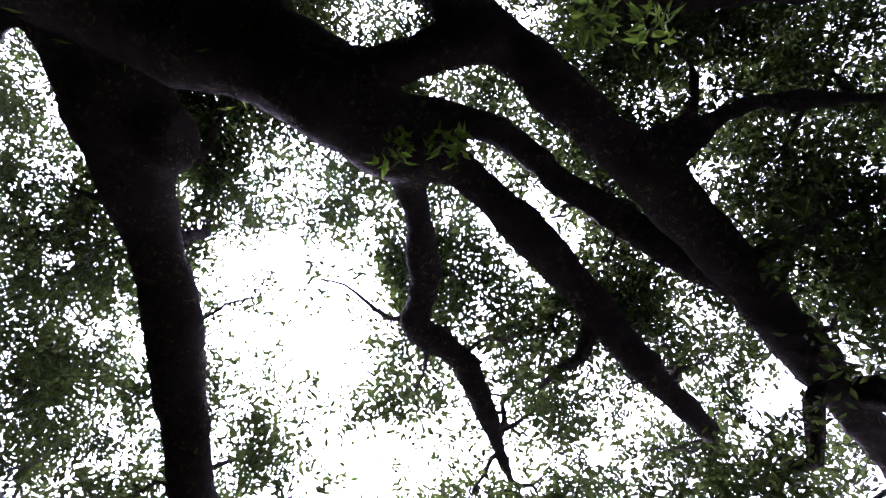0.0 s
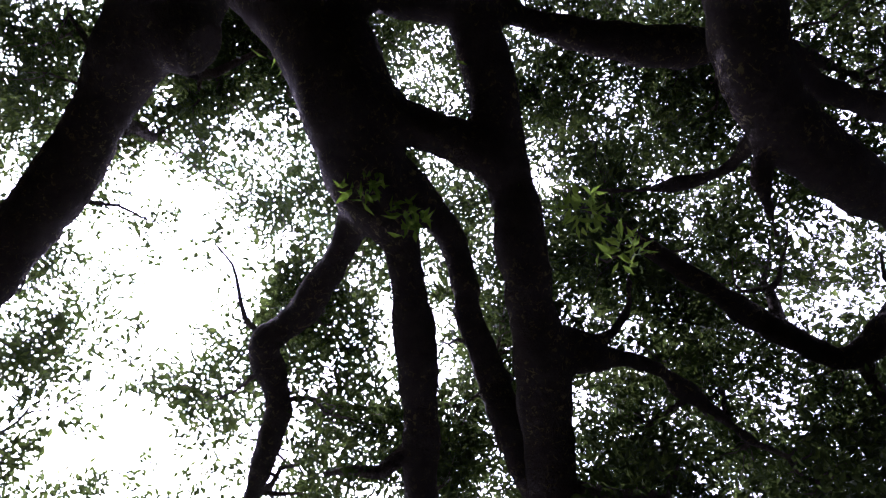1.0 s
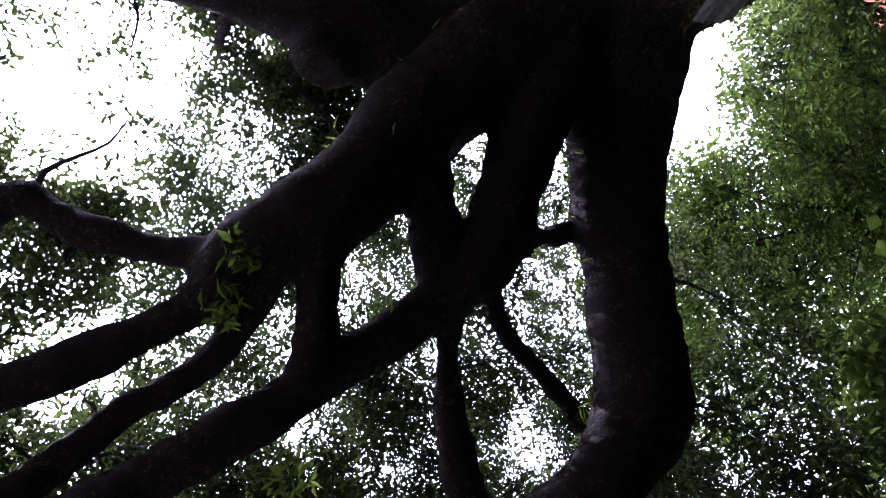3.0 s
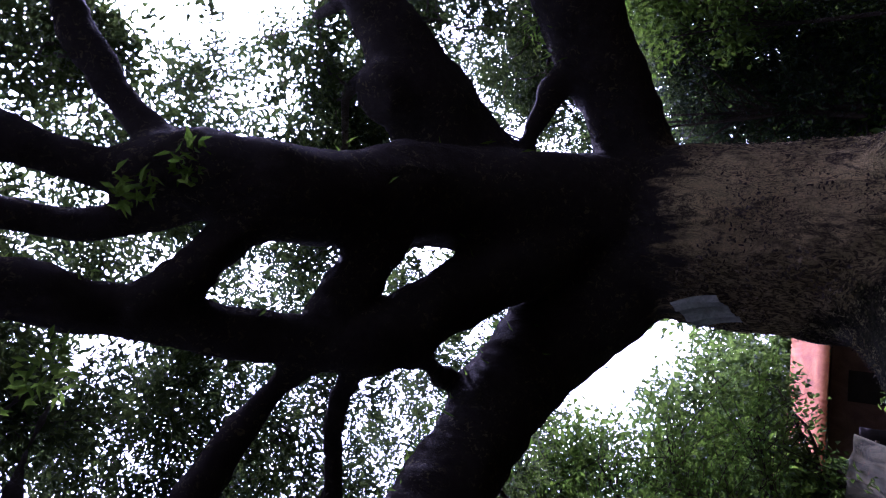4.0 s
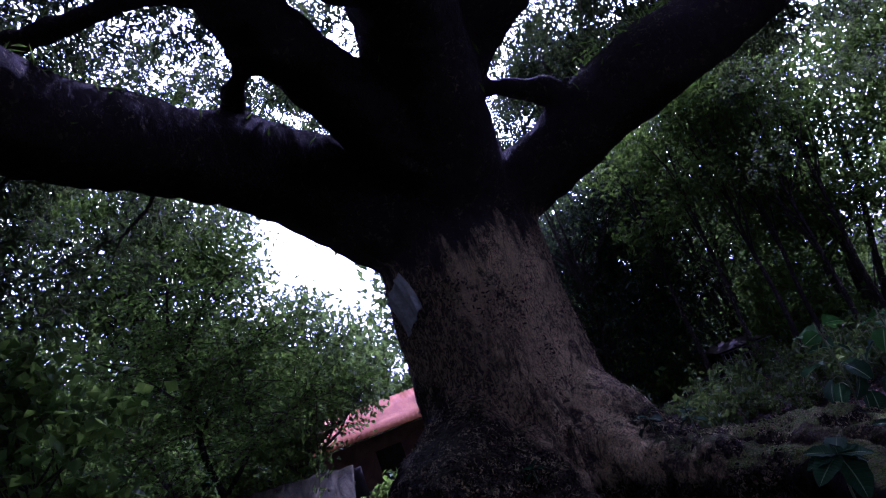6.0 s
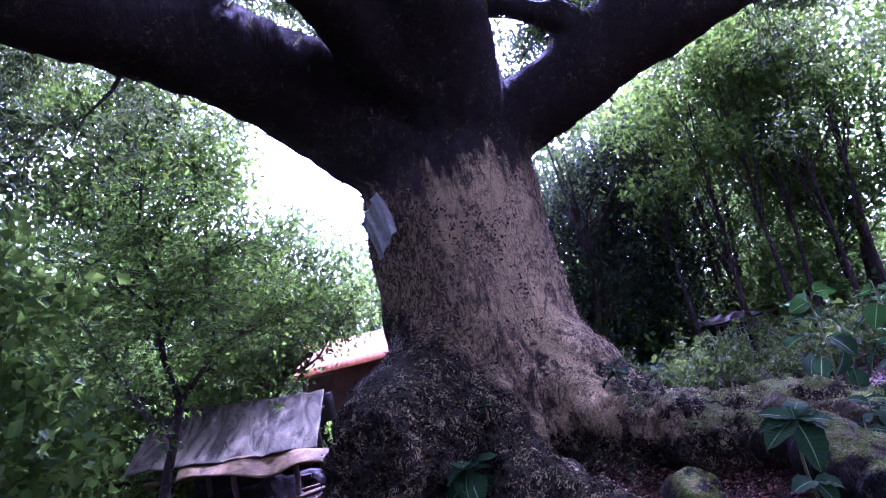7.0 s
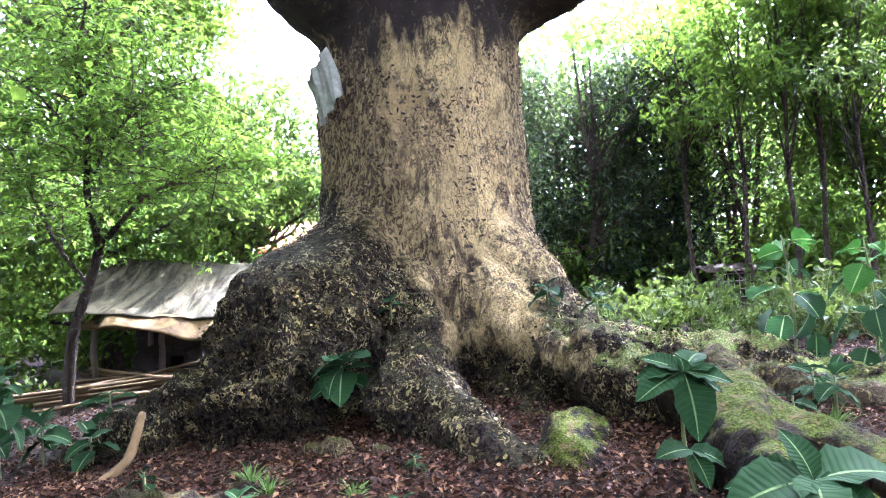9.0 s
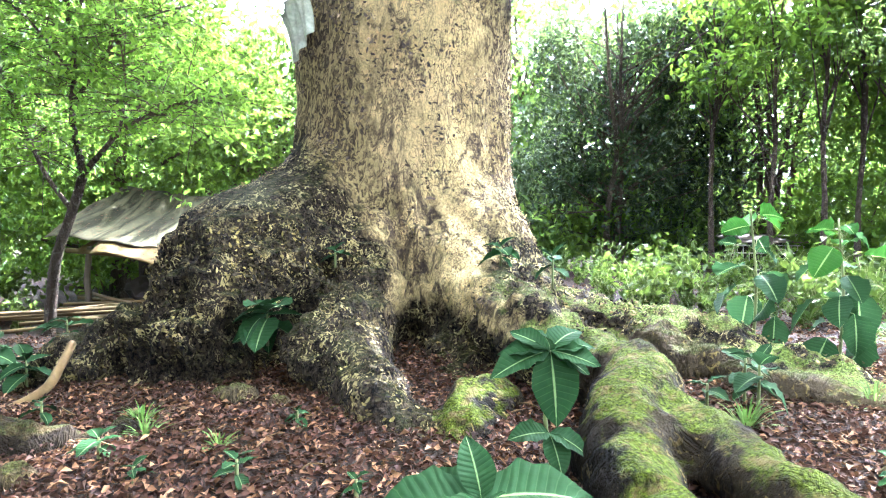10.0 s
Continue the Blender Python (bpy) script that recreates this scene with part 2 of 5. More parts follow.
def stem_material():
    n = Nodes("green stem")
    n.bump(n.noise(60), 0.3, 0.004)
    return n.done(n.mix(n.noise(12), (0.09, 0.13, 0.04), (0.16, 0.15, 0.07)), 0.6)


def ground_material():
    n = Nodes("forest soil")
    fine, mid, large = n.noise(45, 8, 0.7), n.noise(6, 6, 0.6), n.noise(0.45, 4)
    flakes = n.cells(24)
    color = n.mix(n.ramp(mid, (0.35, 0.0), (0.65, 1.0)), (0.005, 0.003, 0.002), (0.016, 0.008, 0.004))
    color = n.mix(n.ramp(flakes, (0.1, 0.5), (0.35, 0.0)), color, (0.034, 0.016, 0.008))
    color = n.mix(n.ramp(fine, (0.55, 0.0), (0.75, 0.8)), color, (0.012, 0.008, 0.006))
    color = n.mix(n.ramp(large, (0.5, 0.0), (0.62, 0.55)), color, (0.012, 0.012, 0.005))
    n.bump(n.math("ADD", n.math("MULTIPLY", flakes, 0.6), fine), 0.8, 0.03)
    return n.done(color, 0.92)


def cloth_material(name, a, b, scale=3.0, rough=0.6):
    n = Nodes(name)
    stain = n.noise(scale, 6, 0.6, (1, 1, 1), 0.8)
    color = n.mix(n.ramp(stain, (0.35, 0.0), (0.7, 1.0)), a, b)
    color = n.mix(1.0, color, n.ramp(n.noise(30, 5), (0.2, 0.75), (0.8, 1.2)), "MULTIPLY")
    n.bump(n.noise(14, 6, 0.6, (1, 1, 1), 1.0), 0.4, 0.02)
    return n.done(color, rough)


def tarp_material():
    """Old sheeting: pale and dark streaks down the slope, with dirt and fallen leaves."""
    n = Nodes("weathered tarpaulin")
    streak = n.noise(3.5, 5, 0.6, (1.3, 0.22, 0.4), 1.0)
    color = n.mix(n.ramp(streak, (0.4, 0.0), (0.6, 1.0)), (0.009, 0.0085, 0.0045), (0.05, 0.046, 0.025))
    color = n.mix(n.ramp(n.noise(1.4, 5), (0.45, 0.0), (0.65, 0.7)), color, (0.02, 0.02, 0.012))
    color = n.mix(n.ramp(n.noise(16, 6, 0.7), (0.6, 0.0), (0.66, 0.9)), color, (0.075, 0.035, 0.018))
    n.bump(n.math("ADD", streak, n.noise(5, 4, 0.5, (1, 0.4, 1), 1.0)), 0.5, 0.04)
    return n.done(color, 0.9, 0.03)


def wood_material(name, a, b, along=(1, 1, 1)):
    n = Nodes(name)
    grain = n.noise(14, 8, 0.65, along, 0.7)
    color = n.mix(grain, a, b)
    color = n.mix(n.ramp(n.noise(2.2, 4), (0.45, 0.0), (0.7, 0.6)), color, tuple(0.4 * c for c in a))
    n.bump(grain, 0.5, 0.01)
    return n.done(color, 0.75)


STEM = stem_material()
SOIL = ground_material()
TARP = tarp_material()
TARP_EDGE = cloth_material("rusty sheet", (0.03, 0.018, 0.005), (0.09, 0.062, 0.016), 5.0, 0.8)
CLOTH = cloth_material("pale cloth", (0.24, 0.25, 0.19), (0.4, 0.41, 0.32), 6.0, 0.9)
ROOF = cloth_material("red roof sheet", (0.17, 0.045, 0.01), (0.27, 0.1, 0.022), 2.0, 0.7)
HOUSE_WALL = cloth_material("house wall", (0.09, 0.05, 0.035), (0.16, 0.09, 0.06), 2.0, 0.9)
BAMBOO = wood_material("old bamboo", (0.026, 0.017, 0.006), (0.095, 0.063, 0.023), (0.2, 1, 1))
WOOD = wood_material("grey timber", (0.05, 0.037, 0.028), (0.1, 0.077, 0.058))
# kept near black, so the shelter's inside shade is in the timber tone
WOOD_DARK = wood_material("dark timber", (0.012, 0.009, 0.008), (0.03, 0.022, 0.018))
LOG = wood_material("bare branch", (0.06, 0.038, 0.015), (0.14, 0.09, 0.034))
STONE = bark_material("stone", (0.1, 0.075, 0.036), (0.055, 0.042, 0.022), (0.02, 0.016, 0.012), (0.28, 0.22, 0.08), (0.07, 0.085, 0.012), 0.6, 0.5)
PETAL = cloth_material("red petal", (0.7, 0.05, 0.02), (0.8, 0.16, 0.05), 20.0, 0.5)
WALL_PALE = cloth_material("pale painted board", (0.2, 0.18, 0.17), (0.32, 0.29, 0.28), 4.0, 0.8)


# ---- mesh helpers ----
rng = np.random.default_rng(7)


def mesh_of(name, verts, faces, smooth=True):
    """A mesh from arrays; faces is an (n, k) array."""
    verts, faces = np.asarray(verts, np.float32), np.asarray(faces, np.int32)
    me = bpy.data.meshes.new(name)
    count, k = faces.shape
    me.vertices.add(len(verts))
    me.vertices.foreach_set("co", verts.ravel())
    me.loops.add(count * k)
    me.loops.foreach_set("vertex_index", faces.ravel())
    me.polygons.add(count)
    me.polygons.foreach_set("loop_start", np.arange(0, count * k, k, dtype=np.int32))
    if smooth:
        me.polygons.foreach_set("use_smooth", np.ones(count, bool))
    me.update(calc_edges=True)
    return me


def part(name, me, material, parent, label="", kind=""):
    """One mesh object under a thing, or under a part."""
    if isinstance(me, bmesh.types.BMesh):
        bm, me = me, bpy.data.meshes.new(name)
        bm.to_mesh(me)
        bm.free()
    ob = new(name, me)
    if not me.materials:
        me.materials.append(material)
    elif me.materials[0] != material:
        ob.material_slots[0].link = "OBJECT"
        ob.material_slots[0].material = material
    ob.parent = parent
    if label:
        ob["label"] = label
    if kind:
        ob["kind"] = kind
    return ob


def thing(name, label, category, m=None, group="", kind=""):
    ob = tagged(new(name), label, category, group, kind)
    ob.empty_display_size = 0.2
    if m is not None:
        ob.matrix_world = m
    return ob


def single(name, me, material, label, category, m=None, group="", kind=""):
    ob = part(name, me, material, None)
    tagged(ob, label, category, group, kind)
    if m is not None:
        ob.matrix_world = m
    return ob


def smooth_path(nodes, step=0.15):
    """Points and radii along a Catmull-Rom curve through nodes of x, y, z, radius."""
    p = np.array(nodes, float)
    p = np.vstack([2 * p[0] - p[1], p, 2 * p[-1] - p[-2]])
    out = []
    for a, b, c, d in zip(p, p[1:], p[2:], p[3:]):
        count = max(2, int(np.linalg.norm(c[:3] - b[:3]) / step))
        for u in np.arange(count) / count:
            out.append(0.5 * (2 * b + (c - a) * u + (2 * a - 5 * b + 4 * c - d) * u**2 + (3 * b - a - 3 * c + d) * u**3))
    out.append(p[-2])
    out = np.array(out)
    out[:, 3] = np.maximum(out[:, 3], 0.004)
    return out


def tube(path, sides=8, wobble=0.0, caps=True):
    """Verts and triangles of a tube along rows of x, y, z, radius."""
    path = np.asarray(path, float)
    c, r = path[:, :3], path[:, 3]
    t = np.gradient(c, axis=0)
    t /= np.linalg.norm(t, axis=1, keepdims=True) + 1e-9
    ref = np.array([0.0, 0.0, 1.0]) if abs(t[:, 2]).mean() < 0.8 else np.array([1.0, 0.0, 0.0])
    u = np.cross(t, ref)
    u /= np.linalg.norm(u, axis=1, keepdims=True) + 1e-9
    v = np.cross(t, u)
    ang = np.linspace(0, 2 * np.pi, sides, endpoint=False)
    rad = r[:, None] * (1 + wobble * rng.normal(size=(len(r), sides)))
    verts = c[:, None] + rad[..., None] * (np.cos(ang)[None, :, None] * u[:, None] + np.sin(ang)[None, :, None] * v[:, None])
    verts = verts.reshape(-1, 3)
    i, j = np.meshgrid(np.arange(len(r) - 1), np.arange(sides), indexing="ij")
    a, b = (i * sides + j).ravel(), (i * sides + (j + 1) % sides).ravel()
    faces = np.concatenate([np.stack([a, b, b + sides], 1), np.stack([a, b + sides, a + sides], 1)])
    if caps:
        n, last = len(verts), (len(r) - 1) * sides
        verts = np.vstack([verts, c[0], c[-1]])
        k = np.arange(sides)
        k2 = (k + 1) % sides
        faces = np.concatenate([faces, np.stack([k2, k, np.full(sides, n)], 1), np.stack([last + k, last + k2, np.full(sides, n + 1)], 1)])
    return verts, faces


def join(pieces):
    """Several (verts, faces) as one."""
    verts, faces, at = [], [], 0
    for v, f in pieces:
        verts.append(v)
        faces.append(np.asarray(f) + at)
        at += len(v)
    return np.vstack(verts), np.vstack(faces)


def unit(v):
    return v / (np.linalg.norm(v, axis=-1, keepdims=True) + 1e-9)


def leaves(centres, length, width, ahead=None, spread=1.0, fold=0.25, vary=0.3):
    """Folded pointed leaves, four verts each, at the centres; ahead is the way they point."""
    n = len(centres)
    way = unit(rng.normal(size=(n, 3)) * spread + (0 if ahead is None else ahead))
    side = unit(np.cross(way, unit(rng.normal(size=(n, 3)) + (0, 0, 1.6))))
    up = np.cross(side, way)
    ln = length * (1 + vary * rng.uniform(-1, 1, (n, 1)))
    wd = width * (1 + vary * rng.uniform(-1, 1, (n, 1)))
    base = centres - way * ln / 2
    v = np.stack([base, base + way * ln * 0.45 + side * wd / 2 + up * wd * fold,
                  base + way * ln - up * ln * 0.12, base + way * ln * 0.45 - side * wd / 2 + up * wd * fold], 1).reshape(-1, 3)
    q = np.arange(n)[:, None] * 4
    return v, np.concatenate([q + (0, 1, 2), q + (0, 2, 3)], 1).reshape(-1, 3)


def scatter_blob(count, centre, size, shell=0.5):
    """Points in an ellipsoid, thicker towards its skin."""
    d = unit(rng.normal(size=(count, 3)))
    r = rng.uniform(shell, 1, (count, 1)) ** 0.7
    return np.array(centre) + d * r * np.array(size)


def ground_z(x, y):
    """The forest floor: flat on one side, falling off towards the shelter."""
    x, y = np.asarray(x, float), np.asarray(y, float)
    fall = np.clip(-(x + 1.0) * 0.08, 0, 0.55)
    return -0.12 - fall + 0.04 * np.sin(x * 0.9 + 1.3) * np.cos(y * 0.8) + 0.02 * np.sin(2.3 * x - 1.7 * y)


# ---- ground ----
def axis_steps(near, far, fine, count):
    inner = np.arange(-near, near + 1e-6, fine)
    outer = near + np.geomspace(fine * 2, far - near, count)
    return np.concatenate([-outer[::-1], inner, outer])


def build_ground():
    gx, gy = axis_steps(8, 900, 0.1, 24), axis_steps(8, 900, 0.1, 24) + 4.0
    x, y = np.meshgrid(gx, gy, indexing="ij")
    z = ground_z(x, y)
    lump = np.array([noise.noise((a * 1.7, b * 1.7, 0.3)) * 0.035 + noise.noise((a * 6, b * 6, 2.1)) * 0.014
                     for a, b in zip(x.ravel(), y.ravel())]).reshape(x.shape)
    z = z + lump
    i, j = np.meshgrid(np.arange(len(gx) - 1), np.arange(len(gy) - 1), indexing="ij")
    a = (i * len(gy) + j).ravel()
    faces = np.stack([a, a + len(gy), a + len(gy) + 1, a + 1], 1)
    single("ground", mesh_of("ground", np.stack([x, y, z], -1).reshape(-1, 3), faces), SOIL,
           "reddish brown forest soil with leaf litter", "ground", kind="structure")


build_ground()

# ---- the great tree: rows of x, y, z, radius along trunk, roots and limbs ----
TRUNK = [(-0.4, 9.3, -0.6, 1.95), (-0.4, 9.3, 0.1, 1.85), (-0.41, 9.28, 0.8, 1.68), (-0.42, 9.25, 1.6, 1.52), (-0.42, 9.25, 2.6, 1.45),
         (-0.42, 9.25, 3.6, 1.43), (-0.38, 9.2, 4.5, 1.38), (-0.35, 9.05, 5.2, 1.05), (-0.3, 8.95, 5.8, 0.7)]
ROOTS = {
    "buttress": [(-0.95, 8.9, 2.5, 0.55), (-1.2, 8.55, 1.7, 0.75), (-1.6, 8.1, 1.0, 0.95), (-2.05, 7.45, 0.6, 0.97), (-2.1, 7.0, 0.1, 0.92), (-2.15, 6.75, -0.6, 0.95)],
    "buttress_front": [(-0.9, 8.2, 0.9, 0.8), (-1.15, 7.6, 0.35, 0.6), (-1.35, 7.1, 0.0, 0.42), (-1.5, 6.7, -0.35, 0.35)],
    "middle": [(-0.8, 7.8, 0.5, 0.6), (-0.85, 6.8, 0.15, 0.42), (-0.9, 6.1, 0.06, 0.4), (-0.6, 5.45, -0.02, 0.38), (-0.28, 4.9, -0.14, 0.28), (0.05, 4.55, -0.28, 0.14)],
    "front": [(0.0, 8.2, 0.8, 0.8), (0.1, 7.8, 0.3, 0.65), (0.3, 7.0, -0.1, 0.4), (0.35, 5.9, -0.42, 0.2)],
    "hump": [(0.42, 5.7, -0.42, 0.22), (0.38, 5.15, -0.26, 0.33), (0.26, 4.75, -0.28, 0.31), (0.16, 4.4, -0.45, 0.2)],
    "side": [(0.1, 8.7, 1.5, 0.8), (0.5, 8.2, 0.8, 0.75), (1.15, 7.4, 0.15, 0.52), (2.1, 6.7, 0.0, 0.45), (3.0, 5.9, -0.08, 0.32), (3.8, 5.1, -0.2, 0.2), (4.8, 4.4, -0.35, 0.12)],
    "knee": [(0.3, 7.8, 0.6, 0.6), (0.62, 6.9, 0.36, 0.42), (0.9, 6.1, 0.24, 0.36), (1.2, 5.4, 0.12, 0.32)],
    "ridge": [(2.1, 6.3, -0.05, 0.3), (2.6, 5.5, -0.03, 0.2), (3.1, 5.1, -0.05, 0.15), (3.9, 4.7, -0.1, 0.13), (5.0, 4.5, -0.25, 0.1)],
    "moss": [(1.2, 5.7, 0.05, 0.3), (1.4, 5.1, 0.1, 0.32), (1.42, 4.5, 0.1, 0.32), (1.12, 3.7, -0.02, 0.27), (1.05, 2.8, -0.12, 0.22), (1.2, 2.0, -0.3, 0.15)],
    "branch_moss": [(1.4, 4.7, 0.0, 0.27), (1.6, 3.8, 0.0, 0.25), (1.85, 3.0, -0.1, 0.22), (2.4, 2.3, -0.25, 0.18)],
    "far": [(2.0, 6.6, 0.0, 0.3), (2.9, 5.6, -0.02, 0.16), (3.7, 5.0, -0.05, 0.15), (4.8, 4.7, -0.2, 0.1)],
    "left": [(-2.4, 7.5, 0.1, 0.62), (-3.0, 7.15, -0.08, 0.46), (-3.6, 6.85, -0.28, 0.3), (-4.4, 6.6, -0.5, 0.16)],
    "low": [(-4.4, 4.2, -0.36, 0.24), (-3.3, 4.3, -0.26, 0.2), (-2.75, 4.4, -0.2, 0.21), (-2.3, 4.55, -0.26, 0.15), (-1.6, 4.95, -0.25, 0.09)],
}
BOUGHS = {
    "L1": [(-0.1, 9.0, 4.4, 1.0), (-1.08, 8.95, 5.05, 0.98), (-2.24, 8.4, 5.88, 0.8), (-3.27, 7.42, 6.25, 0.66), (-4.29, 6.04, 6.22, 0.57), (-5.04, 4.87, 6.18, 0.56), (-5.3, 3.8, 6.6, 0.45), (-5.43, 2.5, 7.9, 0.36), (-6.16, 1.78, 8.73, 0.36), (-7.55, 0.99, 9.81, 0.3), (-9.17, -0.19, 10.99, 0.14)],
    "L1b": [(-5.0, 4.75, 6.15, 0.45), (-5.5, 3.9, 6.6, 0.42), (-6.2, 3.85, 6.76, 0.37), (-7.22, 3.97, 6.92, 0.32), (-9.01, 3.86, 7.72, 0.24), (-11.36, 3.74, 9.16, 0.1)],
    "L2": [(-0.25, 8.7, 5.3, 0.95), (-0.4, 7.0, 6.7, 0.8), (-0.7, 5.6, 7.4, 0.72), (-1.0, 4.5, 7.75, 0.62), (-1.07, 3.73, 8.15, 0.57), (-0.98, 3.15, 8.65, 0.47), (-1.15, 2.6, 9.15, 0.31), (-1.0, 1.85, 9.85, 0.3), (-0.8, 1.05, 10.59, 0.29), (-0.44, -0.06, 11.22, 0.27), (-0.16, -1.57, 12.05, 0.14)],
    "L2a": [(-1.0, 3.3, 8.5, 0.3), (-0.35, 2.84, 9.3, 0.21), (0.59, 2.41, 10.0, 0.22), (1.21, 2.29, 10.32, 0.22), (1.33, 1.67, 10.99, 0.2), (1.83, 1.04, 11.46, 0.16), (2.84, 0.14, 12.51, 0.08)],
    "L2c": [(-1.0, 3.9, 8.1, 0.3), (-1.75, 2.7, 9.5, 0.22), (-1.73, 1.81, 10.28, 0.23), (-1.78, 0.91, 10.97, 0.22), (-1.89, -0.26, 11.58, 0.2), (-2.08, -1.64, 12.4, 0.1)],
    "L5": [(-0.5, 8.4, 5.6, 0.65), (-1.74, 6.6, 6.55, 0.52), (-2.41, 5.63, 6.88, 0.47), (-2.74, 4.93, 7.15, 0.38), (-2.76, 4.38, 7.53, 0.32), (-2.72, 3.5, 8.15, 0.3), (-2.65, 2.65, 8.65, 0.29), (-2.54, 1.73, 9.21, 0.3), (-2.44, 1.01, 9.81, 0.31), (-2.3, 0.28, 10.46, 0.31), (-2.09, -0.76, 11.09, 0.33), (-1.71, -2.27, 11.82, 0.3), (-1.08, -4.4, 13.08, 0.12)],
    "L3": [(-0.4, 8.8, 5.5, 0.75), (-0.05, 8.1, 6.6, 0.68), (0.6, 7.25, 7.5, 0.74), (1.3, 6.75, 7.95, 0.74), (1.75, 6.4, 8.15, 0.62), (2.44, 5.93, 8.52, 0.42), (3.37, 5.05, 8.86, 0.4), (4.79, 3.87, 9.22, 0.38), (6.1, 2.63, 9.6, 0.36), (8.46, 0.84, 10.64, 0.16)],
    "L4": [(0.1, 9.1, 4.75, 0.8), (0.95, 8.8, 5.02, 0.62), (1.6, 8.4, 5.25, 0.6), (2.35, 7.9, 5.6, 0.64), (3.5, 7.35, 5.95, 0.67), (5.0, 6.95, 6.4, 0.62), (7.36, 6.0, 7.62, 0.4), (9.79, 5.34, 9.5, 0.15)],
    "L6": [(-2.7, 4.7, 7.3, 0.26), (-3.35, 4.35, 7.75, 0.2), (-4.1, 4.0, 8.05, 0.21), (-5.1, 3.75, 8.4, 0.21), (-6.34, 3.8, 8.89, 0.17), (-7.89, 3.52, 9.96, 0.08)],
    "L7": [(-2.5, 5.2, 7.0, 0.2), (-3.0, 5.04, 7.21, 0.15), (-3.68, 5.14, 7.48, 0.15), (-4.51, 5.43, 7.56, 0.14), (-5.4, 5.7, 7.7, 0.12), (-6.97, 6.33, 8.48, 0.08)],
    "L8": [(-1.0, 4.3, 7.8, 0.35), (-1.6, 3.6, 8.0, 0.3), (-2.2, 3.15, 8.2, 0.28), (-2.65, 2.8, 8.5, 0.26)],
    "L12": [(-0.9, 5.6, 7.2, 0.4), (-1.5, 5.3, 7.3, 0.36), (-2.1, 4.95, 7.4, 0.34), (-2.7, 4.6, 7.45, 0.3)],
    "L9": [(-5.2, 3.6, 6.8, 0.25), (-5.97, 2.97, 8.22, 0.2), (-7.33, 2.47, 9.09, 0.16), (-9.5, 2.03, 10.34, 0.07)],
    "L10": [(0.6, 8.0, 6.6, 0.22), (1.1, 7.85, 6.35, 0.18), (1.75, 7.8, 6.0, 0.2), (2.0, 7.8, 5.7, 0.25)],
    "L15": [(-2.44, 0.9, 9.85, 0.18), (-2.74, 0.85, 9.96, 0.16), (-3.34, 0.82, 10.33, 0.15), (-3.89, 0.63, 10.7, 0.14), (-4.23, 0.36, 11.1, 0.12), (-4.99, -0.45, 11.7, 0.07)],
    "L16": [(-2.53, 1.11, 9.74, 0.13), (-2.88, 1.07, 9.88, 0.11), (-3.31, 1.02, 10.05, 0.09), (-3.76, 1.42, 10.15, 0.08), (-3.94, 2.07, 10.19, 0.05)],
    "L17": [(-3.58, 2.95, 10.07, 0.09), (-4.0, 2.57, 10.17, 0.12), (-4.45, 2.01, 10.43, 0.16), (-4.99, 1.47, 10.69, 0.19), (-5.52, 0.93, 11.0, 0.2), (-6.44, 0.24, 11.15, 0.2), (-7.37, 0.78, 10.02, 0.22)],
    "L18": [(-5.42, 2.23, 8.24, 0.14), (-5.23, 1.77, 8.5, 0.1), (-5.24, 1.48, 8.63, 0.08), (-5.22, 1.16, 8.77, 0.04)],
    "L19": [(-5.42, 2.33, 8.44, 0.12), (-5.15, 2.29, 9.0, 0.09), (-4.7, 2.45, 9.32, 0.08), (-4.32, 2.65, 9.58, 0.06), (-3.81, 3.0, 9.87, 0.05)],
    "L13": [(-2.85, 5.3, 6.6, 0.11), (-2.9, 5.6, 6.6, 0.08), (-3.02, 6.1, 6.71, 0.07), (-3.16, 6.7, 6.85, 0.075), (-3.32, 7.3, 6.6, 0.1)],
    "L14": [(-2.72, 5.3, 6.55, 0.11), (-2.76, 5.6, 6.5, 0.08), (-2.88, 6.1, 6.65, 0.07), (-3.02, 6.7, 6.8, 0.075), (-3.2, 7.3, 6.6, 0.1)],
    "L11": [(1.4, 6.6, 8.0, 0.6), (1.05, 6.1, 8.1, 0.52), (0.85, 5.85, 8.15, 0.4)],
}
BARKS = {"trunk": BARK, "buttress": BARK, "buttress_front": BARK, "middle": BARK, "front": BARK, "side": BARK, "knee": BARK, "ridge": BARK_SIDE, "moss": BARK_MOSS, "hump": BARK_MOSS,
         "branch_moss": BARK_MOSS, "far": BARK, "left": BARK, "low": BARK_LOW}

great_tree = thing("giant_tree", "huge old tree with buttress roots and spreading limbs", "tree", pose(0, 0, 0))


